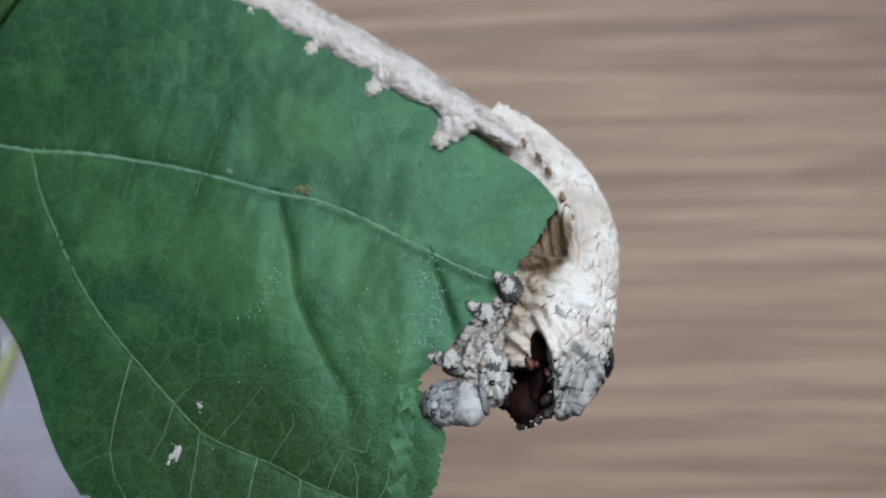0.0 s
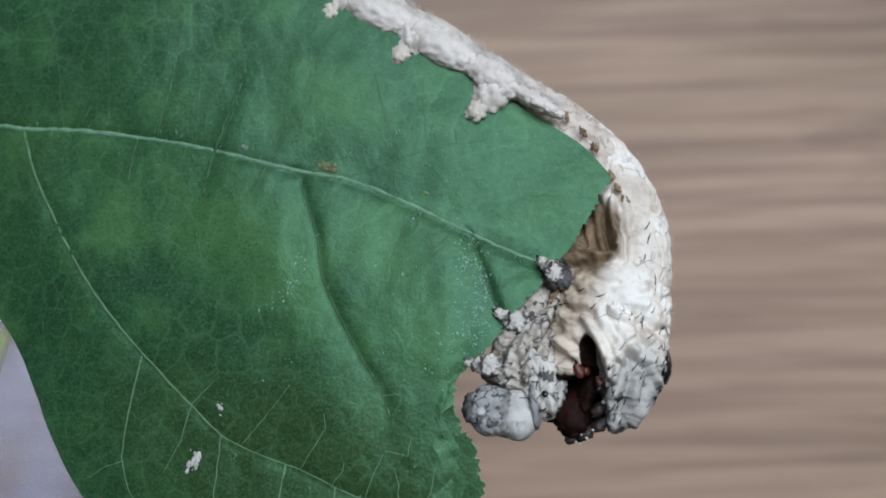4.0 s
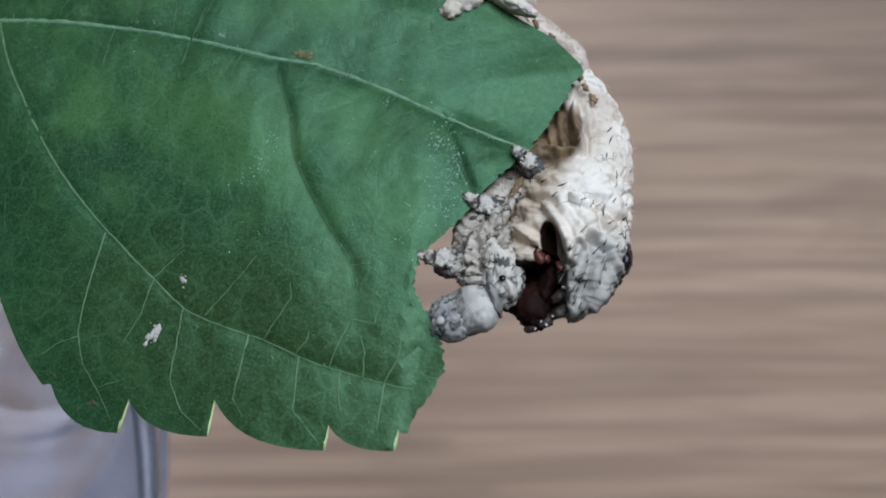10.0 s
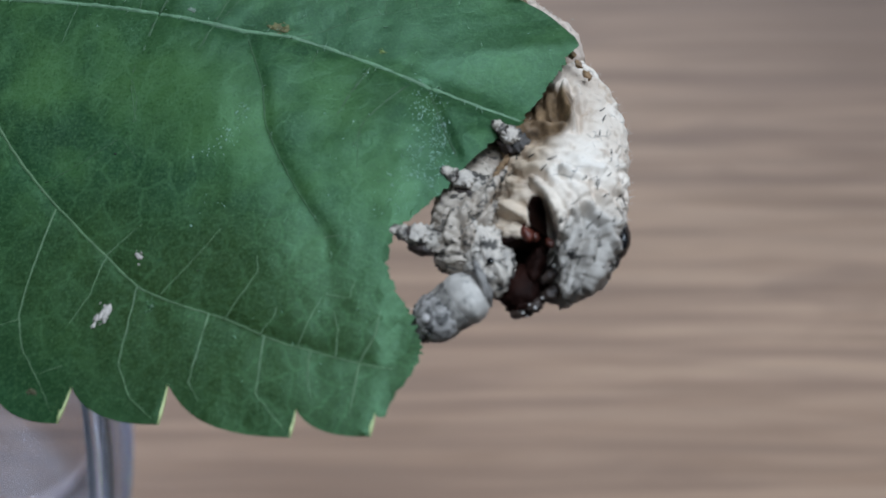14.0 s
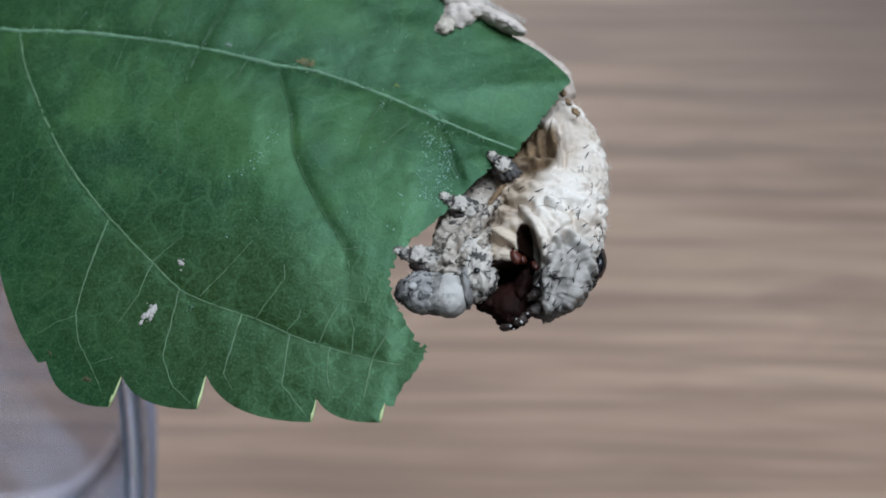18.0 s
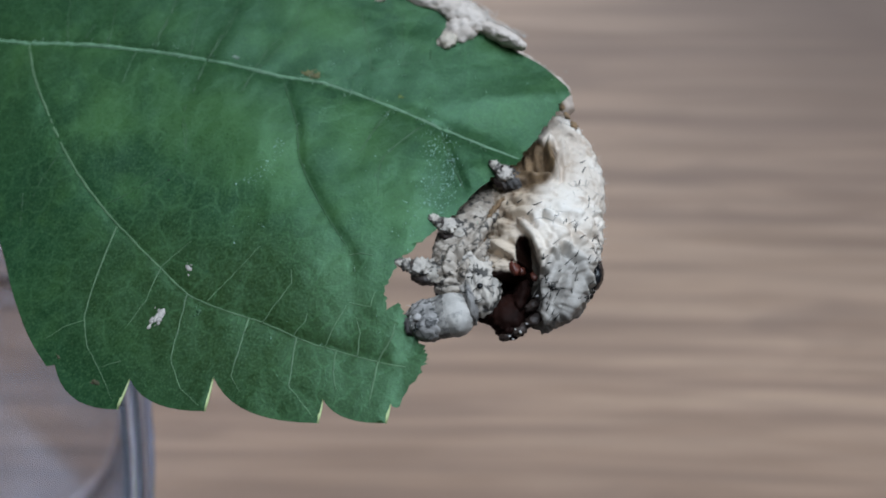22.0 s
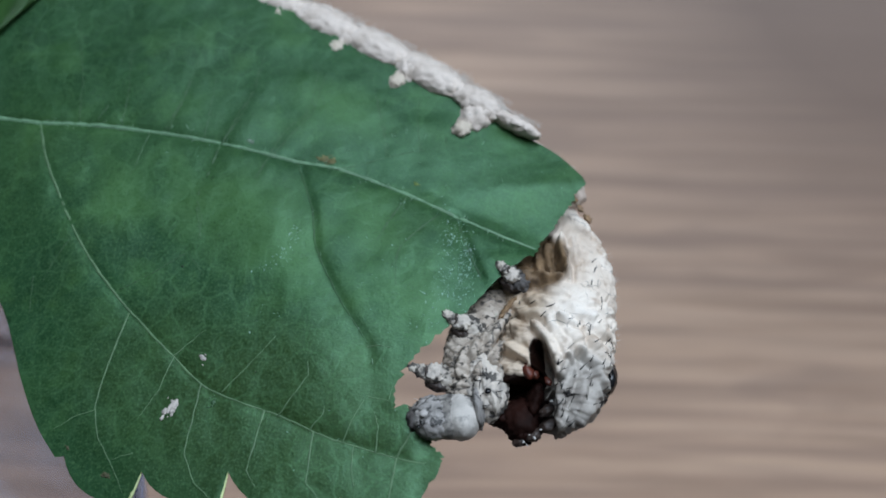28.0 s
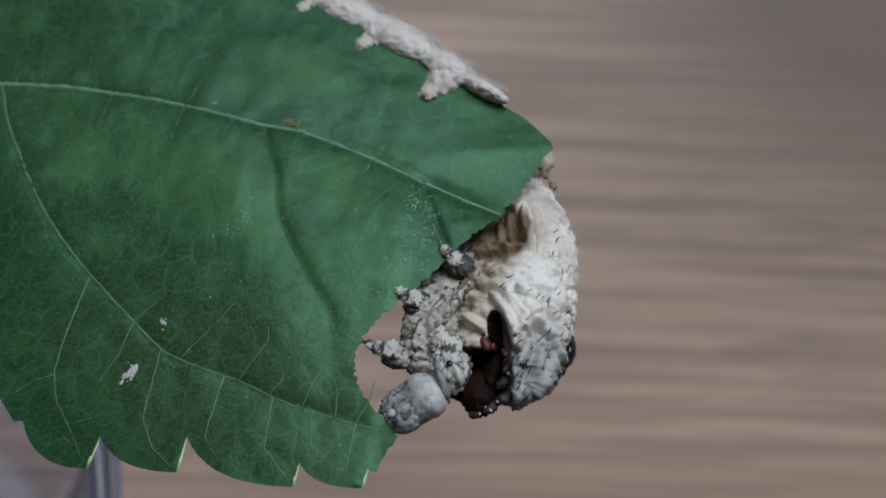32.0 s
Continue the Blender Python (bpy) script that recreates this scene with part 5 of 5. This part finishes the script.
    part("face", lump(bmesh.new(), 2.05, -4.3, 0.72, (1.65, 1.6, 2.0), 4, 0.05, 2.6, 1.0, 64, 44, 0.0, o, 0.06, 0.45), SKIN_FACE, head, "dark mottled face")
    part("mouthparts", lump(bmesh.new(), 0.65, -4.4, 0.5, (0.6, 0.95, 1.3), 0, 0.12, 2.6, 7.0, 28, 20, 0.0, o, 0.15, 0.4), SKIN_DARK, head, "blackish jaws")
    part("antenna_base", lump(bmesh.new(), 1.35, -4.0, 2.5, (0.33, 0.26, 0.3), 10, 0.1, 2, 1.0, 16, 12, 0.0, o), WHITE_SPOT, head, "small white knob")
    for k in range(5):
        part("eyelet", lump(bmesh.new(), 1.0 + 0.2 * k, -4.9 + 0.10 * k * (4 - k), 2.3, (0.13, 0.13, 0.12), 0, 0, 1, 0, 10, 8, 0.0, o), BLACK_GLOSS, head)
    rng = random.Random(18)
    spots = [(rng.uniform(0.9, 2.6), rng.uniform(-5.2, -3.2), rng.uniform(1.6, 2.2), rng.uniform(120, 240)) for k in range(22)]
    part("bristles", bristles(bmesh.new(), spots, o, 0.5, 0.022, 0.15), PALE_HAIR, head, "fine pale hairs")
    return thing, neck, head


# ---- twig, second leaf and glass ----
TWIG = plain("twig_bark", (0.42, 0.45, 0.17), 0.55, 0.3, 300, 0.0001)
YOUNG = plain("young_leaf", (0.050, 0.150, 0.034), 0.5, 0.45, 120, 0.0001)


def glass_bowl():
    """A wide flaring vase of clear glass; its wall has an outer and an inner face."""
    m, t, b = material("sky_tinted_glass", 0.12)
    b.inputs["IOR"].default_value = 1.35
    # milky patches and bluish base colour stand in for the window's reflection
    sky_tint = noise_of(t, coords(t), 18.0, 2.0)
    t.links.new(ramp(t, noise_of(t, coords(t, (1.0, 1.0, 0.3)), 30.0, 2.0, 0.5, 0.8), [(0.40, GREY(0.97)), (0.64, GREY(0.80))]), b.inputs["Transmission Weight"])
    t.links.new(ramp(t, sky_tint, [(0.3, (0.56, 0.60, 0.72)), (0.7, (0.68, 0.73, 0.86))]), b.inputs["Base Color"])
    clear, t, b = material("clear_glass", 0.05)
    b.inputs["Transmission Weight"].default_value = 0.93
    b.inputs["IOR"].default_value = 1.25
    b.inputs["Base Color"].default_value = (0.94, 0.96, 1.0, 1)
    cx, cy = -0.110, -0.028
    thing = tagged(new("glass_vase"), "wide flaring clear glass vase holding the leafy twig", "vase")
    shape = lambda u: (0.030 + 0.051 * u ** 0.9, 0.172 * u)
    body = [shape(0.80 * k / 14) for k in range(15)]
    bm = bmesh.new()
    lathe(bm, [(0.0001, 0.0)] + body + [(r - 0.0016, z) for r, z in body[::-1] if z > 0.006] + [(0.0001, 0.006)], (cx, cy, 0.0), 128)
    part("vase_wall", bm, m, thing, "hazy glass body, bluish reflection put into its colour").visible_shadow = False
    lip = [shape(0.805 + 0.195 * k / 5) for k in range(6)]
    bm = bmesh.new()
    lathe(bm, lip + [(r - 0.0014, z) for r, z in lip[::-1]] + lip[:1], (cx, cy, 0.0), 128)
    part("vase_lip", bm, clear, thing, "clear flaring glass lip").visible_shadow = False
    ring = [Vector((cx + 0.0800 * math.cos(2 * math.pi * k / 128), cy + 0.0800 * math.sin(2 * math.pi * k / 128), 0.1735)) for k in range(129)]
    part("vase_rim", tube(bmesh.new(), ring, [0.0007] * 129, 12, cap=False), clear, thing, "rounded glass rim").visible_shadow = False
    for u in (0.35, 0.7, 0.88):
        r = 0.030 + 0.051 * u ** 0.9 + 0.0004
        ring = [Vector((cx + r * math.cos(2 * math.pi * k / 128), cy + r * math.sin(2 * math.pi * k / 128), 0.172 * u)) for k in range(129)]
        part("vase_ridge", tube(bmesh.new(), ring, [0.0009] * 129, 8, cap=False), m, thing).visible_shadow = False


def twig():
    thing = tagged(new("twig"), "green leafy twig standing in the vase", "twig")
    stem = spline([(-0.128, -0.045, 0.008), (-0.100, -0.042, 0.08), (-0.076, -0.035, 0.1306), (-0.062, -0.0215, 0.1556), (-0.0535, -0.012, 0.1706), (-0.0478, -0.002, 0.180),
                   (-0.048, 0.008, 0.186), (-0.055, 0.017, 0.192), (-0.0615, 0.0188, 0.1935)], 46)
    part("stem", tube(bmesh.new(), stem, [0.0017 - 0.000014 * i for i in range(46)], 12), TWIG, thing, "yellowish green stem")
    stalk = spline([(-0.0615, 0.0188, 0.1935), (-0.0600, 0.0193, 0.1945), at(-58, 19.4, 0.2), at(-55, 19.3, quilt(-55, 19.3))], 16)
    part("leaf_stalk", tube(bmesh.new(), stalk, [0.0009] * 16, 10), TWIG, thing)
    # a small young leaf that rises over the base of the large one
    bm = bmesh.new()
    rows = []
    for i in range(21):
        u = i / 20
        half = (10.5 + 0.8 * math.sin(11 * u)) * max(0.0, 1 - abs(2 * u - 1) ** 2.4) ** 0.6 + 0.05
        row = []
        for k in range(-6, 7):
            v = k / 6
            x, y = -62.5 + 26.0 * u - 3 * v * v, 24.5 + 8 * u + half * v
            row.append(bm.verts.new(at(x, y, 0.45 + 0.9 * u * (1 - u) + 0.5 * abs(v) + 0.35 * math.sin(9 * u + v))))
        rows.append(row)
    for a, b in zip(rows, rows[1:]):
        for k in range(12):
            bm.faces.new((a[k], b[k], b[k + 1], a[k + 1]))
    bmesh.ops.solidify(bm, geom=bm.faces[:], thickness=0.0002)
    part("young_leaf", bm, YOUNG, thing, "small bright green young leaf")


def spots_on_leaf():
    """Dry marks on the leaf's face, each a patch of thin crusts."""
    rng = random.Random(11)
    for x, y, a, b, turn, mat, count, label, kind in ((-19.3, -6.9, 0.95, 0.5, 60, FLECK, 14, "ragged whitish dried fleck on the leaf", "leaf fleck"),
                                                      (-17.5, -3.3, 0.5, 0.3, -40, FLECK, 7, "small pale dried fleck on the leaf", "leaf fleck"),
                                                      (-16.3, -6.6, 0.35, 0.5, 0, PALE_PATCH, 8, "faint pale patch on the leaf", "leaf patch"),
                                                      (-9.4, 13.9, 1.1, 0.5, -10, DRY, 10, "brown dry spot beside the midrib", "leaf spot"),
                                                      (-15.9, 15.5, 0.6, 0.25, -12, FLECK_DIM, 5, "greyish crust beside the midrib", "leaf spot"),
                                                      (-1.6, 11.6, 0.4, 0.2, -20, YELLOWED, 5, "small yellowed spot beside the midrib", "leaf spot"),
                                                      (-20.1, 4.0, 0.16, 0.14, 0, BRISTLE, 3, "tiny black speck on the leaf", "speck"),
                                                      (-13.3, -4.3, 0.10, 0.08, 0, BRISTLE, 3, "tiny black speck on the leaf", "speck"),
                                                      (-23.7, -12.0, 0.6, 0.16, -28, DRY_DARK, 6, "brown dried margin of a leaf tooth", "leaf spot"),
                                                      (-27.0, -10.2, 0.3, 0.16, -50, DRY_DARK, 4, "brown dried corner of the leaf margin", "leaf spot")):
        bm = bmesh.new()
        c, n = math.cos(radians(turn)), math.sin(radians(turn))
        for k in range(count * 2):
            u, v = (rng.gauss(0, 0.45) * a, rng.gauss(0, 0.6) * b) if k else (0, 0)
            z = rng.choice((0.08, 0.12, 0.18, 0.26)) if k else 0.6
            ring = []
            for q in range(22):
                w = 2 * math.pi * q / 22
                ragged = 1 + 0.40 * noise.noise(Vector((1.6 * math.cos(w) + 7 * k, 1.6 * math.sin(w) + x, 2))) + 0.18 * noise.noise(Vector((4 * math.cos(w) + 3 * k, 4 * math.sin(w), x)))
                eu, ev = u + z * a * ragged * math.cos(w), v + z * (0.5 * a + 0.5 * b) * 0.7 * ragged * math.sin(w)
                ring.append((x + eu * c - ev * n, y + eu * n + ev * c))
            mid = (x + u * c - v * n, y + u * n + v * c)
            hub = bm.verts.new(at(*mid, quilt(*mid) + 0.135))
            top = [bm.verts.new(at(*p, quilt(*p) + 0.122)) for p in ring]
            low = [bm.verts.new(at(*p, quilt(*p) + 0.09)) for p in ring]
            for q in range(22):
                r = (q + 1) % 22
                bm.faces.new((hub, top[q], top[r]))
                bm.faces.new((top[q], low[q], low[r], top[r]))
        tagged(part("leaf_fleck", bm, mat, None), label, kind)


FLECK = plain("dried_fleck", (0.46, 0.42, 0.385), 0.8, 0.4, 1500)
FLECK_DIM = plain("grey_crust", (0.16, 0.22, 0.17), 0.7, 0.3, 1500)
PALE_PATCH = plain("pale_patch", (0.045, 0.115, 0.05), 0.5, 0.3, 1500)
YELLOWED = plain("yellowed", (0.13, 0.19, 0.05), 0.6, 0.3, 1500)
DRY_DARK = plain("dry_margin", (0.075, 0.075, 0.035), 0.7, 0.4, 1500)
DRY = plain("dry_brown", (0.13, 0.125, 0.05), 0.7, 0.4, 1500)


# ---- build ----
room()
table()
the_leaf = leaf()
fragments(the_leaf)
the_caterpillar, the_neck, the_head = caterpillar()
glass_bowl()
twig()
spots_on_leaf()


# ---- movement ----
def creep(t):
    for (a, ax, ay), (b, bx, by) in zip(CREEP, CREEP[1:]):
        if t <= b:
            u = (t - a) / (b - a)
            return ax + (bx - ax) * u, ay + (by - ay) * u
    return CREEP[-1][1:]


def shift(x, y):
    """A slide along the plane of the leaf."""
    return Vector((x, y, 0.0835 * x - 0.46935 * y)) * MM


def motions():
    for ob, place, share in MOVERS:
        walk(ob, [(t, Matrix.Translation(place + shift(x * share, y * share))) for t, x, y in CREEP])
    for ob, place, steps in STEPPERS:
        walk(ob, [(t, Matrix.Translation(place + shift(x, y))) for t, x, y in steps])
    # seconds, slide of the neck in millimetres, nod of the head in degrees
    nods = [
        (0.0, 0.81, 1.65, 5), (0.5, 1.33, 1.64, 38), (1.0, 1.09, 1.68, 24), (1.5, 0.73, 1.65, 10), (2.0, 0.33, 1.50, -8),
        (2.5, 1.02, 1.30, 35), (3.0, 0.90, 1.06, 20), (3.5, 0.79, 0.82, 5), (4.0, 0.67, 0.57, -5), (4.5, 0.56, 0.33, 50),
        (5.0, 0.38, 0.18, 31), (5.5, 0.28, 0.11, 24), (6.0, 0.05, 0.03, 10), (6.5, -0.04, 0.19, -10), (7.0, 0.46, 0.05, 50),
        (7.5, 0.22, 0.01, 31), (8.0, -0.16, -0.03, 12), (8.5, -0.34, -0.18, 8), (9.0, -0.62, -0.38, -8), (9.5, 0.15, -0.57, 38),
        (10.0, -0.26, -0.65, 24), (10.5, -0.56, -0.73, 5), (11.0, -0.73, -0.70, -12), (11.5, -0.15, -1.02, 46), (12.0, -0.34, -1.33, 24),
        (12.5, -0.66, -1.08, 8), (13.0, -0.90, -1.00, 5), (13.5, -1.36, -1.30, -25), (14.0, -0.42, -1.58, 35), (14.5, -0.72, -1.60, 24),
        (15.0, -0.55, -1.56, 10), (15.5, -0.38, -1.52, -5), (16.0, -0.21, -1.49, 38), (16.5, -0.05, -1.45, 24), (17.0, -0.52, -1.41, 20),
        (17.5, -0.94, -1.39, 0), (18.0, -1.19, -1.41, -3), (18.5, -0.29, -1.76, 38), (19.0, -0.57, -1.80, 27), (19.5, -0.96, -1.87, 15),
        (20.0, -1.21, -2.15, 5), (20.5, -1.38, -2.01, -15), (21.0, -0.51, -2.21, 42), (21.5, -0.74, -2.11, 31), (22.0, -1.24, -2.26, 15),
        (22.5, -1.40, -2.30, 10), (23.0, -1.59, -2.39, 5), (23.5, -1.78, -2.41, -5), (24.0, -1.16, -2.45, 41), (24.5, -1.13, -2.60, 27),
        (25.0, -1.48, -2.58, 20), (25.5, -1.73, -2.81, 5), (26.0, -1.73, -2.80, -10), (26.5, -1.74, -2.79, 42), (27.0, -1.74, -2.78, 31),
        (27.5, -1.74, -2.77, 24), (28.0, -2.13, -2.96, 5), (28.5, -2.29, -2.93, -10), (29.0, -1.59, -3.11, 45), (29.5, -1.83, -3.29, 27),
        (30.0, -2.09, -3.29, 15), (30.5, -2.36, -3.31, 10), (31.0, -2.60, -3.34, -12), (31.5, -1.76, -3.32, 42), (32.0, -2.00, -3.39, 36),
    ]
    neck_at, head_at = the_neck.location.copy(), the_head.location.copy()
    walk(the_neck, [(t, Matrix.Translation(neck_at + shift(x, y)) @ Matrix.Rotation(radians(0.3 * (a - 10)), 4, "Z")) for t, x, y, a in nods])
    walk(the_head, [(t, Matrix.Translation(head_at + shift(x, y)) @ Matrix.Rotation(radians(a - 4), 4, "Z")) for t, x, y, a in nods])
    # each bit of leaf is drawn into the mouth when its bite comes, and swallowed
    for ob, when, centre in BITES:
        def mouth(t, along, over, down):
            cx, cy = creep(t)
            return shift(2.6 + along + cx - centre[0], -4.2 + over + cy - centre[1]) + Vector((0, 0, down * MM))
        rows = [(0.0, Matrix.Identity(4))]
        if when > 0.4:
            rows.append((when - 0.08, Matrix.Identity(4)))
        rows += [(when + 0.06, Matrix.Translation(mouth(when, 1.0, 0.4, 0.3))), (when + 0.2, Matrix.Translation(mouth(when + 0.2, 3.2, 1.8, -0.6))),
                 (when + 0.4, Matrix.Translation(mouth(when + 0.4, 9.0, 8.2, -2.2)))]
        rows.append((32.0, Matrix.Translation(mouth(32.0, 9.0, 8.2, -2.2))))
        walk(ob, rows)


motions()
